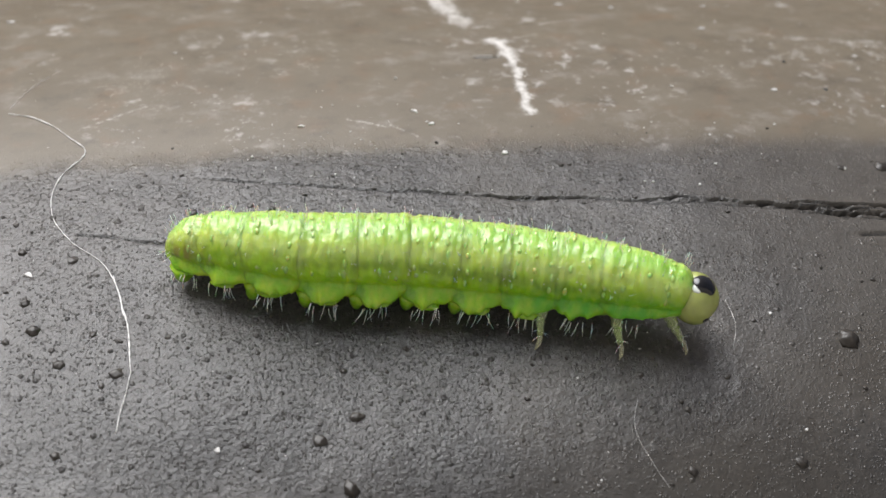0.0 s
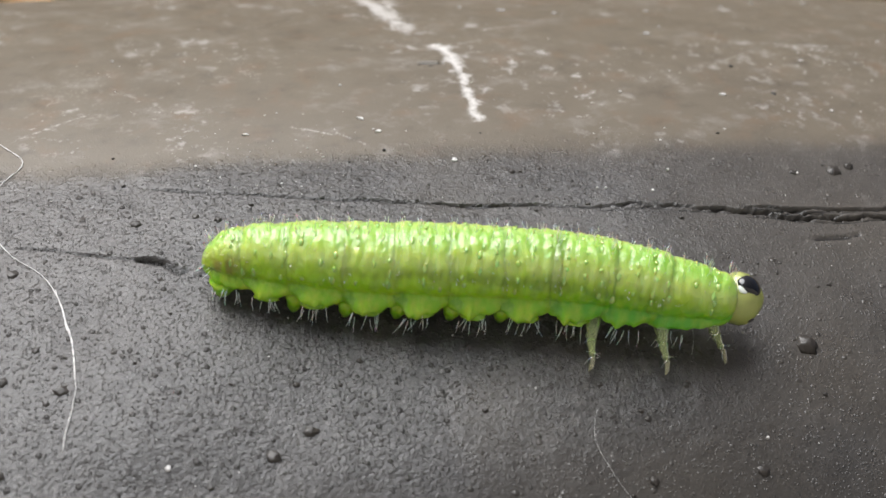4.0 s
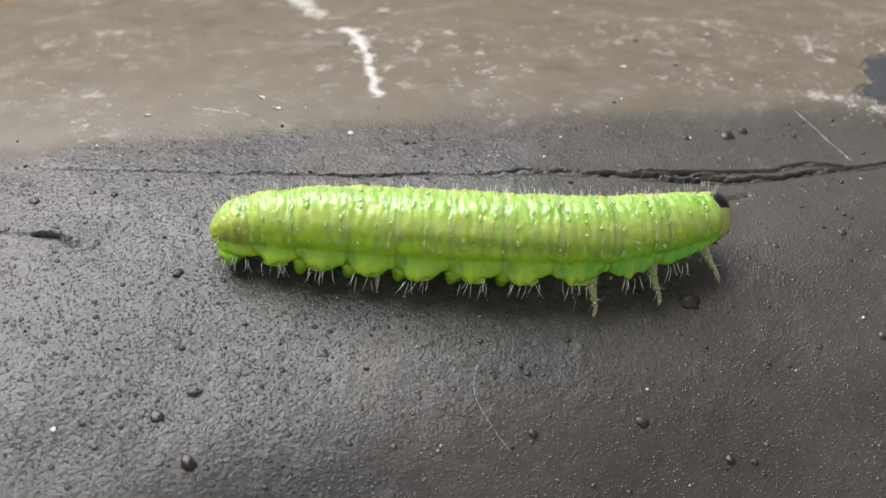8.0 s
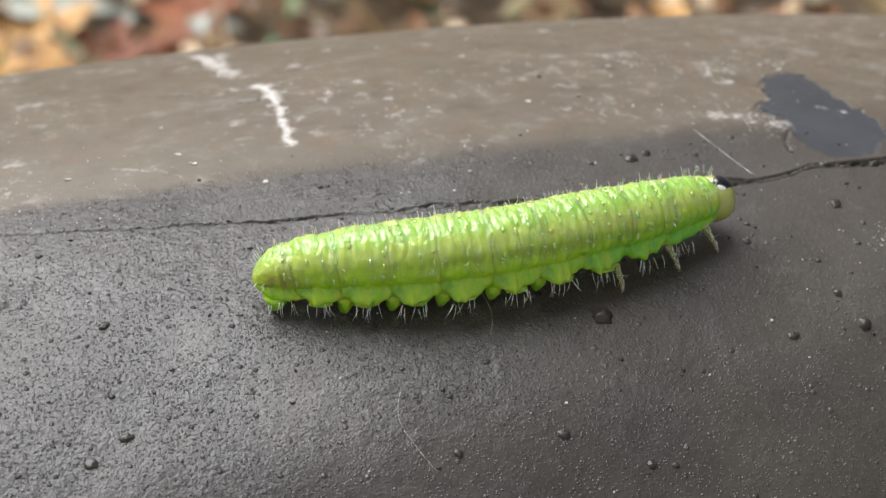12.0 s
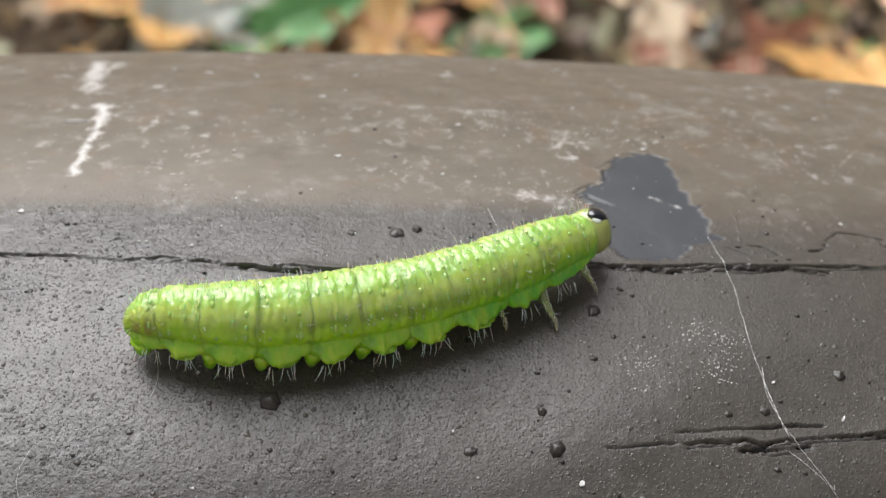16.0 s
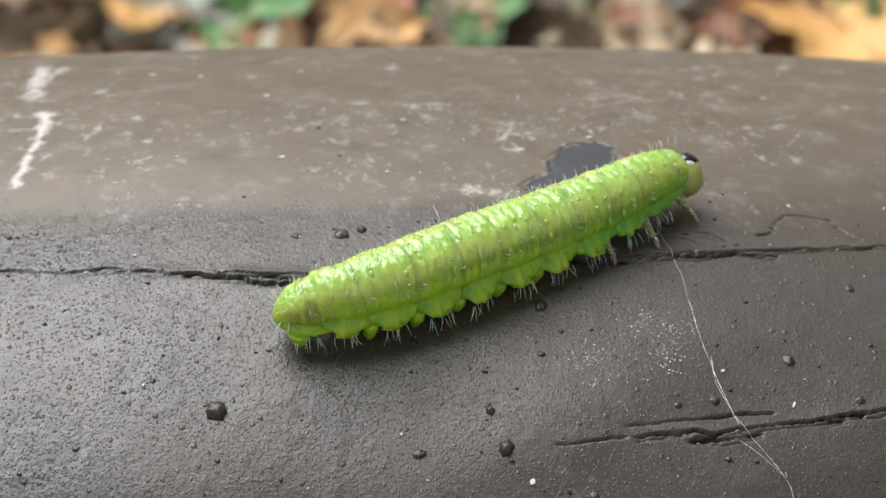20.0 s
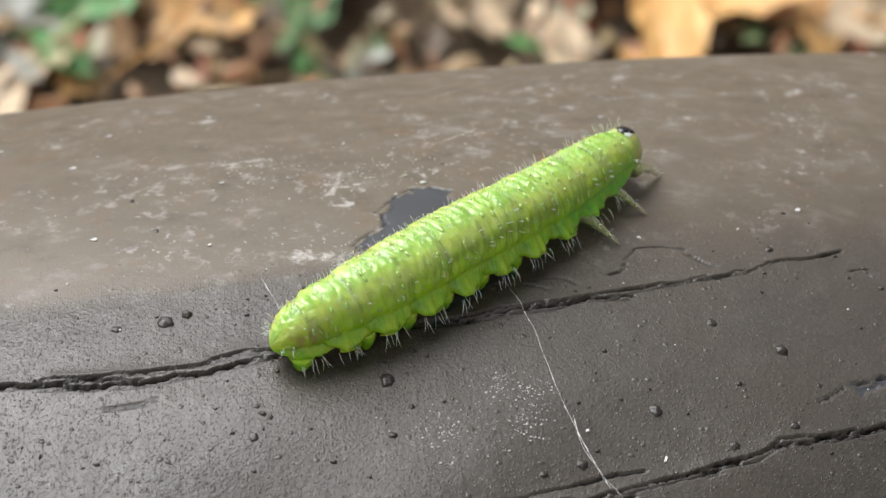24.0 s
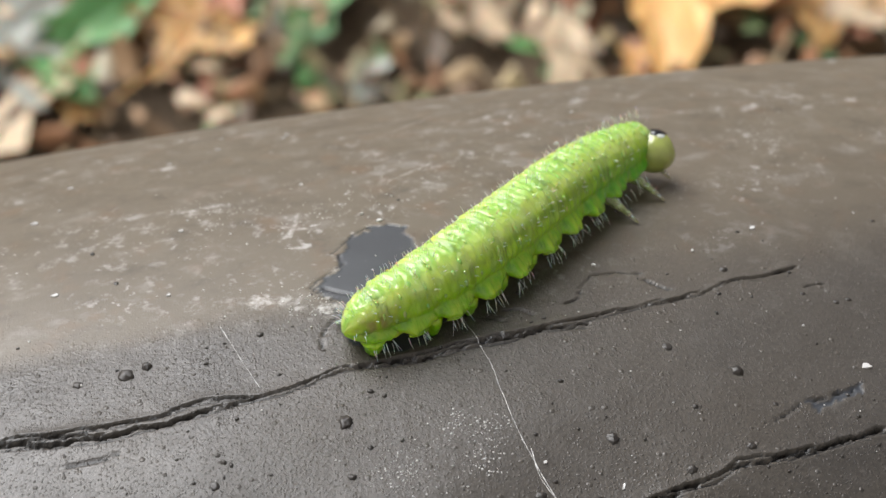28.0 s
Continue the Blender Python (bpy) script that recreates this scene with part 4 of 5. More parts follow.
def build_bits():
    rng = random.Random(23)
    lumps, chips = [], []
    for k in range(5):
        bm = bmesh.new()
        blob(bm, (0, 0, 0), (1, 1, 0.7), k + 3, 0.45, 10, 16)
        lumps.append(bpy.data.meshes.new("paint_grain"))
        bm.to_mesh(lumps[-1])
        bm.free()
        lumps[-1].materials.append(GRIT)
        lumps[-1].polygons.foreach_set("use_smooth", [True] * len(lumps[-1].polygons))
        bm = bmesh.new()
        count = 7 + k % 3
        reach = [rng.uniform(0.45, 1.25) for _ in range(count)]
        rows = [[bm.verts.new((f * q * math.cos(math.tau * j / count), f * q * math.sin(math.tau * j / count), h + 0.12 * q * math.sin(j * 1.7))) for j, q in enumerate(reach)] for f, h in ((1.0, -0.3), (0.92, 0.3))]
        for j in range(count):
            bm.faces.new((rows[0][j], rows[0][(j + 1) % count], rows[1][(j + 1) % count], rows[1][j]))
        bm.faces.new(rows[0][::-1])
        bm.faces.new(rows[1])
        chips.append(bpy.data.meshes.new("paint_chip"))
        bm.to_mesh(chips[-1])
        bm.free()
        chips[-1].materials.append(FLECK)
    for u, v, r in GRAINS_A + GRAINS_B + GRAINS_C:
        ob = new("paint_grain", rng.choice(lumps))
        ob.matrix_world = sit(u, v, -0.12 * r, rng.uniform(0, 360)) @ Matrix.Diagonal((r * MM * rng.uniform(0.85, 1.2), r * MM * rng.uniform(0.8, 1.1), r * MM * rng.uniform(0.55, 0.95), 1))
        tagged(ob, "dark gritty lump stuck in the brown rail paint", "grit", "grit on the rail")
    for u, v, a, b in FLECKS_A + FLECKS_B:
        ob = new("paint_chip", rng.choice(chips))
        ob.matrix_world = sit(u, v, 0.02, rng.uniform(-25, 25)) @ Matrix.Diagonal((a * MM * 0.8, b * MM * 0.6, 0.10 * MM, 1))
        tagged(ob, "tiny white chip stuck on the brown rail", "chip", "white chips on the rail")
    for k, line in enumerate(THREADS):
        pts = []
        for _ in range(2):
            line = [line[0]] + [((1 - f) * a + f * c, (1 - f) * b + f * d) for (a, b), (c, d) in zip(line, line[1:]) for f in (0.25, 0.75)] + [line[-1]]
        for (a, b), (c, d) in zip(line, line[1:]):
            for j in range(2):
                s = j / 2
                pts.append((a + (c - a) * s + 0.05 * noise.noise(Vector((a + s * (c - a), b, k))), b + (d - b) * s + 0.05 * noise.noise(Vector((b, k, a + s))), 0.03))
        pts.append((*line[-1], 0.02))
        bm = bmesh.new()
        thick = 0.030 if k in (0, 1, 2) else 0.013 if k in (4, 5, 6, 7) else 0.010
        rad = [thick * (0.35 + 1.5 * abs(noise.noise(Vector((j * 0.3, k, 2))))) * MM for j in range(len(pts))]
        tube(bm, [on_rail(u, v, h + max(relief(u, v), relief(u + 0.05, v), relief(u, v + 0.05)))[0] for u, v, h in pts], rad, 6)
        ob = mesh_object("silk_thread", bm, SILK)
        tagged(ob, "thin white silk thread lying over the brown rail", "thread", "silk threads on the rail")
    for name, mat, count, low, high, label in (("white_dust", FLECK, 1900, 0.009, 0.036, "scattered white dust specks on the rail"), ("dark_dirt", GRIT, 900, 0.015, 0.075, "scattered dark dirt specks on the rail")):
        bm = bmesh.new()
        for k in range(count):
            u, v = rng.uniform(-37, 37), rng.uniform(-9, 16 if mat is GRIT else 30)
            if mat is FLECK and k % 2:
                # every second speck lies in one of the dusty spots
                a, b, reach = rng.choice(DUSTED)[:3]
                u, v = a + rng.gauss(0, 0.4) * reach, b + rng.gauss(0, 0.4) * reach
            r = low + (high - low) * rng.random() ** 3
            c = on_rail(u, v, relief(u, v))[0]
            blob(bm, c, (r * MM * rng.uniform(0.8, 1.8), r * MM * rng.uniform(0.8, 1.5), r * MM), k, 0.8, 4, 6)
        tagged(mesh_object(name, bm, mat), label, "dust", kind="stuff")


# ---------------------------------------------------------------- ground and litter
def build_ground():
    m, n, l, b = material("leaf_mould")
    a, c = noise_node(n, l, 14.0, 6.0), noise_node(n, l, 90.0, 6.0)
    col = mix_node(n, l, (0.08, 0.056, 0.038), (0.26, 0.19, 0.12), a.outputs[0])
    col = mix_node(n, l, col, (0.22, 0.17, 0.10), mapped(n, l, c.outputs[0], 0.5, 0.75, 0, 0.7))
    l.new(col, b.inputs["Base Color"])
    b.inputs["Roughness"].default_value = 0.9
    bumped(n, l, b, c.outputs[0], 0.01)
    # one sheet: fine behind the rail, coarser and coarser towards the horizon
    bm = bmesh.new()
    bmesh.ops.create_grid(bm, x_segments=110, y_segments=110, size=1.0)
    for v in bm.verts:
        x, y = (1.4 * a + 300 * a ** 9 for a in (v.co.x, v.co.y))
        v.co = (x, y + 0.8, 0.0)
        v.co.z = 0.012 * noise.noise(Vector((x, y + 0.8, 0)) * 4) - 0.012
    tagged(mesh_object("ground", bm, m), "dark leaf mould ground reaching the horizon", "ground", kind="structure")


def build_fill_wall():
    """Plain unseen wall, added behind the camera to block sky and bounce light."""
    bm = bmesh.new()
    bmesh.ops.create_cube(bm, size=1.0, matrix=pose(0, -0.62, 2.99) @ Matrix.Diagonal((9.0, 0.2, 6.0, 1)))
    tagged(mesh_object("fill_wall", bm, plain("fill_wall_pale", (0.27, 0.255, 0.23), 0.8, 0.2, 9.0), smooth=False), "plain pale unseen wall added behind the camera to shape the light", "wall", kind="structure")


def leaf_mesh(name, lobes, size, mat, seed):
    """A dry, curled leaf blade with pointed lobes, a raised midrib and a stalk."""
    rng = random.Random(seed)
    bm = bmesh.new()
    centre = bm.verts.new((0, 0, 0))
    ring, mid = [], []
    n = lobes * 8
    for k in range(n):
        a = math.tau * k / n
        t = (k % 8) / 8
        spike = 1 - abs(2 * t - 1)
        r = size * (0.45 + 0.55 * spike ** 1.4) if lobes > 1 else size * (0.32 + 0.68 * abs(math.cos(a)) ** 2.2)
        r *= rng.uniform(0.9, 1.08) * (1.15 if math.cos(a) > 0.3 else 0.9)
        curl = 0.25 * size * (r / size) ** 2 * math.sin(2 * a + seed)
        ring.append(bm.verts.new((r * math.cos(a), r * math.sin(a), curl + 0.1 * size * rng.random())))
        mid.append(bm.verts.new((r * 0.5 * math.cos(a), r * 0.5 * math.sin(a), curl * 0.3 + 0.04 * size * rng.random())))
    for k in range(n):
        j = (k + 1) % n
        bm.faces.new((centre, mid[k], mid[j]))
        bm.faces.new((mid[k], ring[k], ring[j], mid[j]))
    me = bpy.data.meshes.new(name)
    bm.to_mesh(me)
    bm.free()
    me.materials.append(mat)
    bm = bmesh.new()
    tube(bm, [(0, 0, 0.001), (-size * 0.9, 0, 0.004), (-size * 1.6, size * 0.1, 0.008)], [0.0012, 0.001, 0.0008], 5)
    stalk = bpy.data.meshes.new("stalk")
    bm.to_mesh(stalk)
    bm.free()
    stalk.materials.append(mat)
    return me, stalk


def leaf_material(name, dark, light, through=0.25):
    m, n, l, b = material(name)
    t = noise_node(n, l, 45.0, 5.0)
    info = n.new("ShaderNodeObjectInfo")
    col = mix_node(n, l, dark, light, t.outputs[0])
    hsv = n.new("ShaderNodeHueSaturation")
    l.new(col, hsv.inputs["Color"])
    l.new(mapped(n, l, info.outputs["Random"], 0, 1, 0.85, 1.4), hsv.inputs["Value"])
    l.new(hsv.outputs[0], b.inputs["Base Color"])
    b.inputs["Roughness"].default_value = 0.55
    b.inputs["Subsurface Weight"].default_value = through
    b.inputs["Subsurface Scale"].default_value = 0.004
    return m


def build_litter():
    rng = random.Random(11)
    orange = leaf_material("orange_leaf", (0.42, 0.20, 0.05), (0.72, 0.46, 0.18))
    pale = leaf_material("pale_leaf", (0.50, 0.36, 0.22), (0.74, 0.60, 0.42))
    rust = leaf_material("rust_leaf", (0.22, 0.07, 0.035), (0.42, 0.18, 0.09))
    brown = leaf_material("brown_leaf", (0.09, 0.06, 0.04), (0.25, 0.18, 0.11))
    green = leaf_material("green_leaf", (0.045, 0.16, 0.040), (0.15, 0.33, 0.11))
    grey = leaf_material("grey_leaf", (0.20, 0.22, 0.19), (0.42, 0.42, 0.36))
    shapes = {}
    for key, mat, lobes, size, label in (
            ("orange", orange, 5, 0.055, "fallen orange maple leaf lying on leaf mould"), ("pale", pale, 1, 0.045, "fallen pale tan oval leaf on the ground"),
            ("rust", rust, 5, 0.04, "curled rust-red fallen leaf on the ground"), ("brown", brown, 3, 0.045, "dry dark brown fallen leaf on the ground"),
            ("green", green, 1, 0.035, "low green weed leaf growing from the ground"), ("grey", grey, 1, 0.05, "weathered grey-green leaf on the ground")):
        shapes[key] = [(leaf_mesh("leaf", lobes, size, mat, 31 * k + len(key)), label) for k in range(3)]

    def drop(kind, x, y, scale=1.0, z=0.004):
        (me, stalk), label = rng.choice(shapes[kind])
        ob = new("weed_leaf" if kind == "green" else "fallen_leaf", me)
        tilt = 28 if kind == "green" else 14
        ob.matrix_world = pose(x, y, z, rng.uniform(-tilt, tilt), rng.uniform(-tilt, tilt), rng.uniform(0, 360)) @ Matrix.Scale(scale, 4)
        new("stalk", stalk).parent = ob
        tagged(ob, label, "leaf", "weeds behind the rail" if kind == "green" else "leaf litter behind the rail")
    for kind, x, y, scale in LITTER:
        drop(kind, x * MM, y * MM, scale, 0.016)
    for k in range(70):
        kind = rng.choice(("brown", "brown", "brown", "rust", "orange", "pale", "green", "grey"))
        drop(kind, rng.uniform(-0.5, 0.65), rng.uniform(0.5, 1.15), rng.uniform(0.2, 0.55), rng.uniform(0.002, 0.012))
    for k in range(205):
        kind = rng.choice(("brown", "brown", "rust", "rust", "orange", "pale", "pale", "green", "green", "grey"))
        drop(kind, rng.uniform(-0.3, 0.5), rng.uniform(0.68, 0.98), rng.uniform(0.18, 0.42), rng.uniform(0.008, 0.022))
    m, n, l, b = material("leaf_crumbs")
    geo = n.new("ShaderNodeNewGeometry")
    l.new(ramp_node(n, l, geo.outputs["Random Per Island"], [(0.0, (0.07, 0.05, 0.035)), (0.3, (0.24, 0.15, 0.08)), (0.5, (0.36, 0.16, 0.07)), (0.68, (0.50, 0.36, 0.2)), (0.84, (0.10, 0.2, 0.07)), (1.0, (0.6, 0.5, 0.36))]), b.inputs["Base Color"])
    b.inputs["Roughness"].default_value = 0.6
    bm = bmesh.new()
    for k in range(1500):
        p, turn, size = Vector((rng.uniform(-0.45, 0.6), rng.uniform(0.6, 1.1), rng.uniform(0.004, 0.02))), rng.uniform(0, math.tau), rng.uniform(0.005, 0.016)
        e = Euler((rng.uniform(-0.6, 0.6), rng.uniform(-0.6, 0.6), turn)).to_matrix()
        ring = [bm.verts.new(p + e @ Vector((size * math.cos(a) * rng.uniform(0.8, 1.3), size * 0.6 * math.sin(a) * rng.uniform(0.7, 1.2), 0.3 * size * math.cos(2 * a)))) for a in (math.tau * j / 7 for j in range(7))]
        top = bm.verts.new(p + Vector((0, 0, 0.1 * size)))
        for j in range(7):
            bm.faces.new((top, ring[j], ring[(j + 1) % 7]))
    tagged(mesh_object("leaf_crumbs", bm, m), "crumbled bits of brown, tan and green leaves on the ground", "litter", kind="stuff")
    bm = bmesh.new()
    for k in range(500):
        p = Vector((rng.uniform(-0.5, 0.65), rng.uniform(0.5, 1.15), rng.uniform(0.0, 0.012)))
        way = Vector((rng.uniform(-1, 1), rng.uniform(-1, 1), rng.uniform(-0.1, 0.35))).normalized() * rng.uniform(0.015, 0.07)
        tube(bm, [p, p + way * 0.5 + Vector((0, 0, 0.003)), p + way], [rng.uniform(0.0006, 0.002)] * 3, 4)
    tagged(mesh_object("twigs", bm, plain("straw", (0.32, 0.24, 0.14), 0.8, 0.5, 60.0)), "dry straw and twigs strewn over the ground", "litter", kind="stuff")


# leaves that stand out: kind, x and y in mm, scale
LITTER = [
    ("pale", 138, 790, 1.0), ("green", 45, 775, 1.1), ("green", 38, 800, 0.9), ("orange", 262, 772, 1.5), ("orange", 345, 740, 1.2), ("orange", -30, 772, 0.9), ("green", -95, 782, 1.4),
    ("green", -108, 752, 1.2), ("pale", -131, 722, 0.9), ("grey", -136, 792, 1.2), ("rust", 205, 782, 1.1), ("rust", 62, 830, 0.9), ("rust", -62, 800, 0.8), ("pale", -88, 825, 0.9), ("orange", -165, 795, 1.5),
    ("pale", -215, 800, 1.0), ("orange", 10, 845, 1.0), ("rust", 112, 862, 1.0), ("grey", 30, 880, 1.0), ("pale", 385, 735, 1.0), ("pale", 185, 712, 0.8), ("rust", -53, 838, 1.0), ("green", 250, 880, 1.1)]


# ---------------------------------------------------------------- how the larva lies, time by time
TIMES, NODES = [], []


def lie(t, *nodes):
    """Tail, three places along the body, neck and eye, as (u, v) on the rail in mm."""
    TIMES.append(t)
    NODES.append(nodes)


def crawl():
    lie(0, (-29.18, 8.95), (-25.38, 7.74), (-21.04, 7.27), (-16.71, 6.37), (-13.32, 5.33), (-12.36, 4.98))
    lie(0.5, (-29.18, 9.05), (-25.37, 7.99), (-21.03, 7.57), (-16.73, 6.61), (-13.22, 5.50), (-12.24, 5.10))
    lie(1, (-28.96, 8.84), (-25.18, 7.99), (-20.92, 7.64), (-16.70, 6.69), (-13.12, 5.54), (-12.11, 5.11))
    lie(1.5, (-28.98, 8.83), (-25.32, 8.01), (-21.17, 7.55), (-16.84, 6.76), (-13.13, 5.34), (-12.10, 4.91))
    lie(2, (-28.97, 8.80), (-25.42, 8.02), (-21.38, 7.46), (-16.93, 6.85), (-13.09, 5.16), (-12.03, 4.73))
    lie(2.5, (-28.96, 8.82), (-25.31, 7.99), (-21.18, 7.38), (-16.69, 6.73), (-12.75, 5.16), (-11.65, 4.82))
    lie(4.5, (-25.74, 8.63), (-22.12, 7.68), (-18.07, 6.96), (-13.93, 6.17), (-10.02, 5.23), (-8.94, 5.26))
    lie(5, (-25.70, 8.72), (-22.04, 7.76), (-17.97, 7.03), (-13.87, 6.21), (-9.94, 5.43), (-8.86, 5.57))
    lie(5.5, (-25.69, 8.66), (-21.90, 7.76), (-17.83, 7.14), (-13.71, 6.43), (-9.60, 5.68), (-8.60, 5.64))
    lie(6, (-25.67, 8.63), (-21.73, 7.71), (-17.63, 7.12), (-13.48, 6.43), (-9.15, 5.61), (-8.24, 5.37))
    lie(6.5, (-25.19, 8.72), (-21.13, 7.71), (-16.75, 6.98), (-12.36, 6.30), (-8.07, 5.91), (-6.96, 5.86))
    lie(7, (-23.53, 8.58), (-19.70, 7.48), (-15.41, 6.58), (-11.17, 5.90), (-7.29, 5.88), (-6.10, 6.01))
    lie(7.5, (-22.58, 8.19), (-18.78, 7.30), (-14.68, 6.47), (-10.44, 5.92), (-6.58, 6.20), (-5.65, 6.39))
    lie(8, (-22.47, 8.23), (-18.64, 7.41), (-14.63, 6.51), (-10.30, 5.97), (-6.36, 6.43), (-5.66, 6.65))
    lie(8.5, (-22.38, 8.29), (-18.73, 7.49), (-14.69, 6.64), (-10.48, 6.28), (-6.70, 6.57), (-5.69, 6.99))
    lie(9, (-22.39, 8.27), (-18.84, 7.40), (-14.65, 6.49), (-10.44, 6.24), (-6.71, 6.30), (-5.35, 6.91))
    lie(9.5, (-22.23, 8.02), (-19.14, 7.07), (-14.63, 6.24), (-10.33, 5.91), (-6.07, 6.20), (-4.52, 6.92))
    lie(10, (-20.15, 7.97), (-17.71, 7.08), (-13.19, 6.56), (-9.13, 6.31), (-4.67, 6.99), (-3.08, 7.84))
    lie(10.5, (-19.03, 7.55), (-16.11, 6.71), (-11.97, 6.01), (-7.86, 5.93), (-3.79, 6.48), (-2.49, 6.88))
    lie(11, (-19.08, 7.67), (-15.53, 6.88), (-11.55, 6.07), (-7.17, 6.27), (-3.31, 6.82), (-2.26, 6.84))
    lie(11.5, (-19.07, 7.63), (-15.48, 6.89), (-11.39, 6.27), (-6.92, 6.57), (-2.99, 7.18), (-1.94, 7.25))
    lie(13.5, (-15.81, 6.90), (-12.27, 6.60), (-8.14, 7.06), (-3.72, 8.01), (0.15, 9.07), (1.08, 9.37))
    lie(14, (-15.56, 6.84), (-11.95, 6.46), (-7.69, 7.00), (-3.10, 7.93), (0.92, 8.94), (1.85, 9.26))
    lie(14.5, (-12.94, 6.24), (-9.35, 6.10), (-5.59, 6.73), (-1.67, 7.85), (1.68, 9.19), (2.39, 9.65))
    lie(15, (-12.10, 7.07), (-8.05, 6.82), (-4.19, 7.26), (-0.24, 8.32), (3.05, 9.82), (3.70, 10.39))
    lie(15.5, (-11.69, 7.03), (-7.81, 6.61), (-3.98, 7.04), (-0.03, 8.10), (3.47, 9.81), (4.24, 10.52))
    lie(16, (-11.71, 6.83), (-7.93, 6.44), (-4.13, 7.08), (-0.20, 8.37), (3.43, 10.52), (4.27, 11.44))
    lie(16.5, (-11.60, 6.79), (-7.90, 6.25), (-4.08, 6.95), (-0.07, 8.35), (3.79, 10.84), (4.74, 11.95))
    lie(17, (-9.71, 6.90), (-6.20, 6.63), (-2.63, 7.75), (1.07, 9.60), (4.64, 12.74), (5.51, 14.11))
    lie(17.5, (-8.27, 6.90), (-4.79, 6.92), (-1.41, 8.12), (1.91, 9.89), (5.51, 12.61), (6.56, 13.56))
    lie(18, (-8.29, 6.89), (-4.63, 7.13), (-1.22, 8.42), (1.94, 10.16), (5.81, 12.53), (7.08, 13.08))
    lie(18.5, (-8.24, 6.84), (-4.56, 7.12), (-0.92, 8.52), (2.55, 10.34), (6.41, 12.66), (7.65, 13.14))
    lie(19, (-7.47, 7.28), (-3.86, 7.74), (-0.12, 9.37), (3.52, 11.38), (7.20, 13.75), (8.35, 14.19))
    lie(19.5, (-5.62, 7.40), (-2.24, 8.07), (1.43, 9.93), (5.06, 12.12), (8.40, 14.48), (9.42, 14.89))
    lie(20, (-4.79, 7.43), (-1.55, 8.09), (2.18, 9.97), (5.97, 12.13), (9.17, 14.31), (10.11, 14.62))
    lie(20.5, (-4.80, 7.57), (-1.46, 8.27), (2.35, 10.10), (6.23, 12.23), (9.51, 14.38), (10.44, 14.73))
    lie(22.5, (-1.79, 8.37), (1.63, 9.49), (5.31, 11.38), (9.10, 13.61), (12.30, 15.81), (13.05, 16.38))
    lie(23, (-1.62, 8.63), (1.80, 9.86), (5.44, 11.76), (9.19, 14.02), (12.35, 16.23), (13.06, 16.86))
    lie(23.5, (-1.39, 8.86), (2.07, 9.98), (5.72, 11.79), (9.53, 13.94), (12.99, 16.34), (13.75, 17.03))
    lie(24, (0.78, 10.05), (3.95, 11.27), (7.21, 13.15), (10.64, 15.35), (13.94, 18.06), (14.65, 18.82))
    lie(24.5, (1.59, 10.08), (4.60, 11.17), (7.65, 12.91), (10.91, 14.95), (14.25, 17.74), (14.95, 18.53))
    lie(25, (1.61, 9.96), (4.60, 11.06), (7.57, 12.83), (10.81, 14.88), (14.30, 18.01), (15.01, 18.87))
    lie(25.5, (2.11, 10.84), (4.91, 11.83), (7.86, 13.47), (11.18, 15.34), (14.82, 18.30), (15.67, 19.10))
    lie(26, (3.83, 11.53), (6.36, 12.64), (9.16, 14.41), (12.40, 16.38), (15.93, 19.47), (16.86, 20.29))
    lie(26.5, (4.85, 11.80), (7.06, 12.84), (9.77, 14.65), (13.00, 16.79), (16.46, 19.73), (17.42, 20.21))
    lie(27, (4.87, 11.92), (6.88, 12.90), (9.64, 14.77), (13.01, 17.10), (16.58, 19.96), (17.62, 20.11))
    lie(27.5, (4.86, 12.01), (7.29, 13.04), (10.17, 15.01), (13.45, 17.52), (16.76, 20.14), (17.79, 20.02))
    lie(28, (4.90, 12.03), (7.84, 13.14), (10.92, 15.24), (14.18, 18.01), (17.30, 20.47), (18.34, 20.05))


STEP_TIMES, FEET = [], []


def step(t, *feet):
    """Where the three near feet stand from the neck, as (u, v) in mm, hind leg first."""
    STEP_TIMES.append(t)
    FEET.append([c for f in feet for c in f])


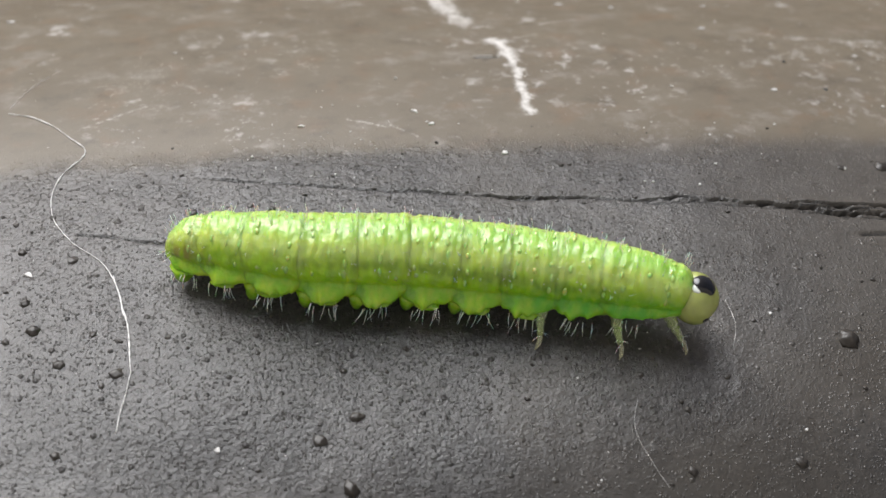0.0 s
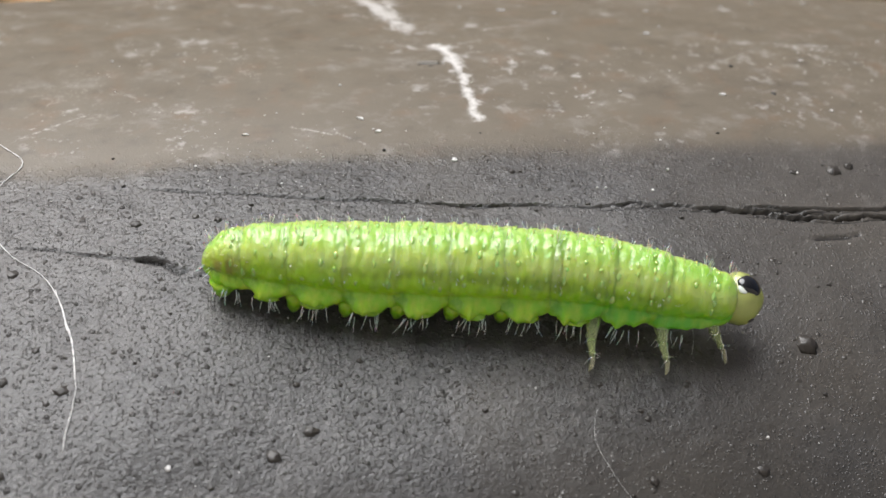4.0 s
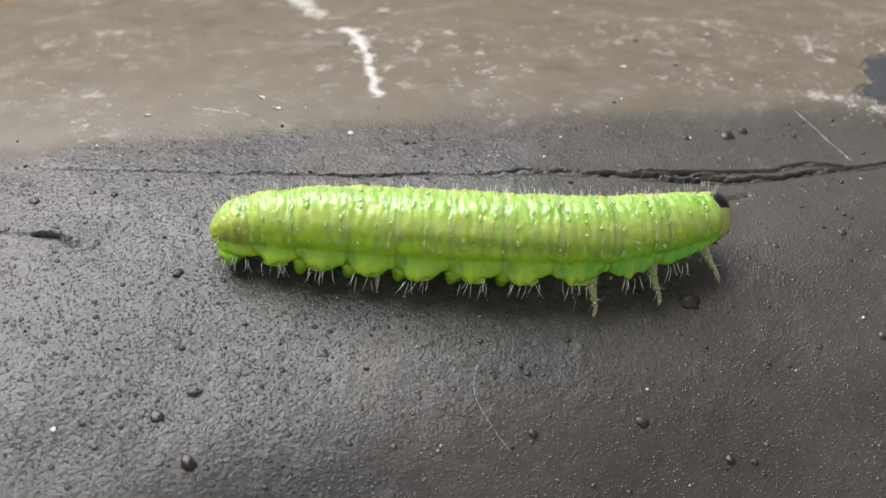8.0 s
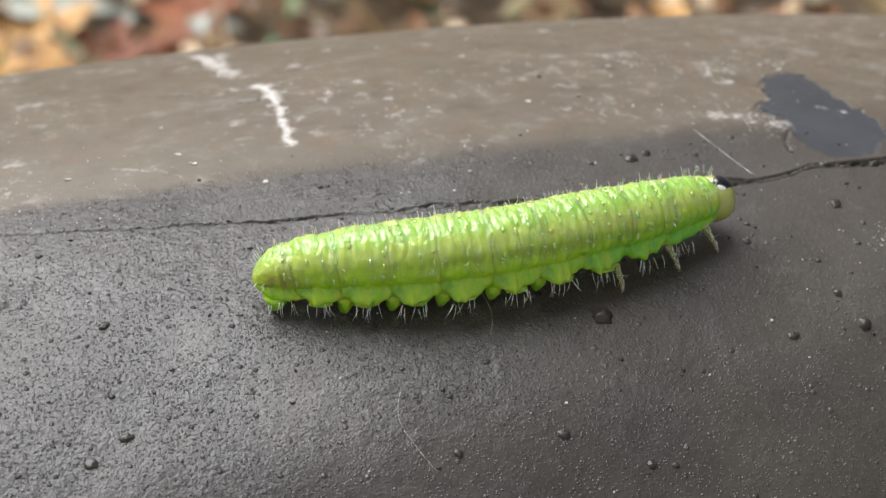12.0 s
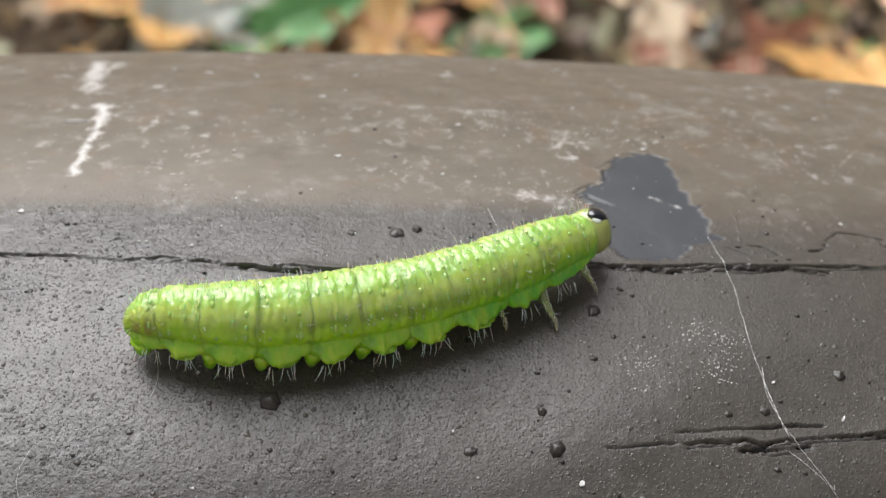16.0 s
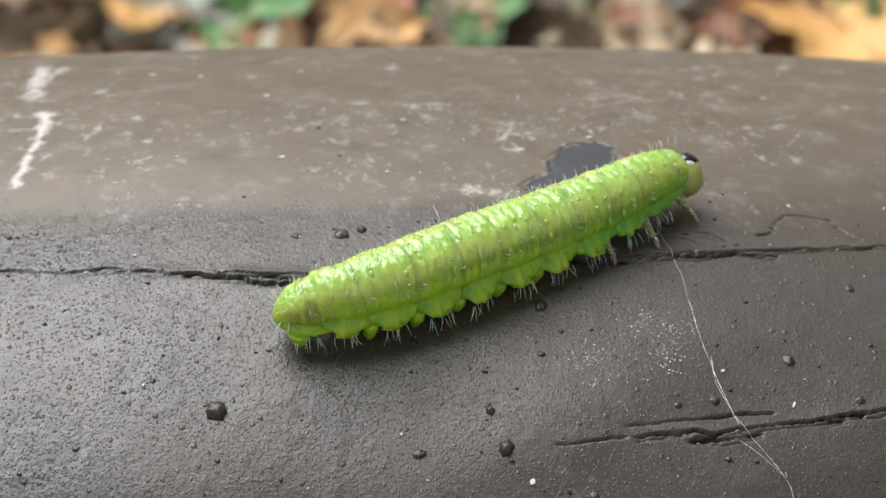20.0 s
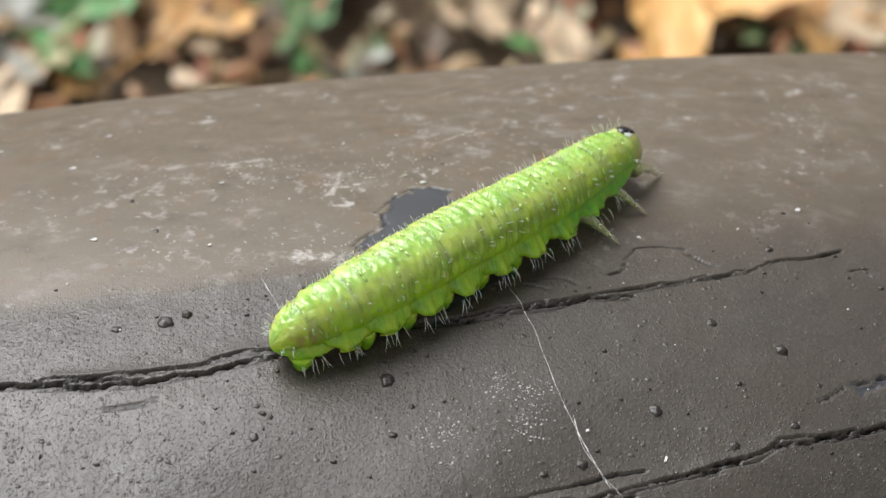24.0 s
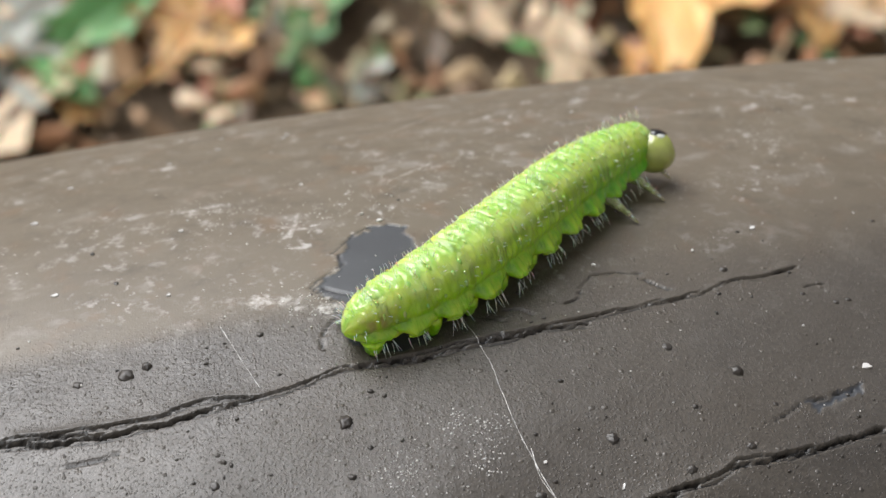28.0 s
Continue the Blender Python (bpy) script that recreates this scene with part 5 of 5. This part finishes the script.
def stride():
    step(0, (-4.32, -1.02), (-1.62, -1.60), (0.62, -1.52))
    step(1, (-4.46, -1.10), (-1.85, -1.75), (0.26, -1.47))
    step(2, (-4.58, -0.73), (-1.92, -1.41), (0.19, -1.13))
    step(5, (-4.05, -1.95), (-1.62, -2.18), (0.56, -1.84))
    step(6, (-1.96, -1.71), (-0.27, -1.89), (1.46, -1.11))
    step(7, (-3.14, -2.28), (-0.86, -2.00), (1.83, -1.51))
    step(8, (-4.06, -2.77), (-1.72, -2.51), (0.66, -1.66))
    step(9, (-2.64, -1.83), (-1.30, -2.45), (1.05, -1.66))
    step(11, (-4.11, -2.74), (-0.92, -1.71), (0.71, -1.22))
    step(14, (-2.65, -2.71), (-1.46, -2.76), (0.51, -1.56))
    step(15, (-2.87, -3.97), (-0.24, -2.42), (1.45, -0.32))
    step(16, (-2.33, -3.13), (-0.54, -3.13), (0.93, -1.14))
    step(17, (-0.81, -4.45), (1.36, -2.04), (2.37, 0.94))
    step(18, (-2.03, -4.09), (-0.08, -1.77), (1.49, -0.71))
    step(20, (-2.11, -3.75), (-0.38, -2.85), (1.32, -1.21))
    step(23, (-1.19, -2.93), (-0.03, -3.11), (1.01, -1.29))
    step(24, (-0.52, -4.01), (0.92, -2.19), (2.10, 0.56))
    step(25, (-0.58, -3.89), (0.70, -2.38), (1.91, -0.54))
    step(26, (-0.03, -3.17), (1.34, -1.91), (2.20, 0.37))
    step(27, (-0.70, -3.81), (0.72, -2.45), (1.41, -0.74))


def spine_pose(nodes, s, h):
    """The pose at s of the body (0 tail, 1 neck), h mm over the rail: x ahead, z up from the rail."""
    p = np.array(nodes[:5])
    d = np.concatenate([[0], np.cumsum(np.hypot(*np.diff(p, axis=0).T))])
    d /= d[-1]

    def at(q):
        k = min(max(int(np.searchsorted(d, q)) - 1, 0), 3)
        t = (q - d[k]) / (d[k + 1] - d[k])
        m0 = (p[k + 1] - p[max(k - 1, 0)]) / (d[k + 1] - d[max(k - 1, 0)]) * (d[k + 1] - d[k])
        m1 = (p[min(k + 2, 4)] - p[k]) / (d[min(k + 2, 4)] - d[k]) * (d[k + 1] - d[k])
        return (2 * t**3 - 3 * t**2 + 1) * p[k] + (t**3 - 2 * t**2 + t) * m0 + (3 * t**2 - 2 * t**3) * p[k + 1] + (t**3 - t**2) * m1
    a, b = at(s - 0.03), at(s + 0.03)
    place, up = on_rail(*at(s), h)
    ahead = (on_rail(*b, h)[0] - on_rail(*a, h)[0]).normalized()
    up = (up - ahead * up.dot(ahead)).normalized()
    return Matrix.Translation(place) @ Matrix((ahead, up.cross(ahead), up)).transposed().to_4x4()


def motions():
    crawl()
    bases = [spine_pose(n, 0.5, 0.0) for n in NODES]
    walk(LARVA, list(zip(TIMES, bases)))
    inv = [b.inverted() for b in bases]
    for seg, g in zip(PARTS, SEGMENTS):
        walk(seg, [(t, i @ spine_pose(n, g[0], 1.52 - 0.38 * max(0.0, 1 - g[0] / 0.17) + 0.09 * math.sin(math.tau * (1.1 * g[0] - 0.55 * t)))) for t, i, n in zip(TIMES, inv, NODES)])
    rows = []
    for t, i, n in zip(TIMES, inv, NODES):
        turn = spine_pose(n, 0.99, 1.5).to_3x3()
        eye = on_rail(n[5][0], n[5][1], 2.21)[0]
        rows.append((t, i @ Matrix.Translation(eye - turn @ (Vector(EYE_AT) * MM)) @ turn.to_4x4()))
    walk(HEAD_OB, rows)
    stride()
    feet = np.array(FEET)
    for leg, s, side, k in LEGS:
        rows = []
        for t, i, n in zip(TIMES, inv, NODES):
            du, dv = (float(np.interp(t, STEP_TIMES, feet[:, 2 * k + j])) for j in (0, 1))
            body = spine_pose(n, s, 1.2)
            foot = on_rail(n[4][0] + du, n[4][1] + dv, 0.08)[0]
            local = body.inverted() @ foot
            if side > 0:
                local.y = -local.y
            ahead = local - Vector((0.45 * local.x, side * 0.72 * MM, -0.35 * MM))
            ahead.normalize()
            up = Vector((0, 0, 1))
            up = (up - ahead * up.dot(ahead)).normalized()
            m = Matrix.Translation(local - ahead * LEG_LONG * MM) @ Matrix((ahead, up.cross(ahead), up)).transposed().to_4x4()
            rows.append((t, i @ body @ m))
        walk(leg, rows)


# ---------------------------------------------------------------- build
LARVA = tagged(new("sawfly_larva"), "bright green bristly sawfly larva crawling on the brown rail", "larva")
PARTS = [body_segment(i, LARVA) for i in range(len(SEGMENTS))]
HEAD_OB = head(LARVA)
LEGS = [(thoracic_leg(LARVA), s, side, k) for k, s in enumerate((0.755, 0.87, 0.965)) for side in (-1, 1)]
build_ground()
build_fill_wall()
build_litter()
build_rail()
build_bits()
motions()
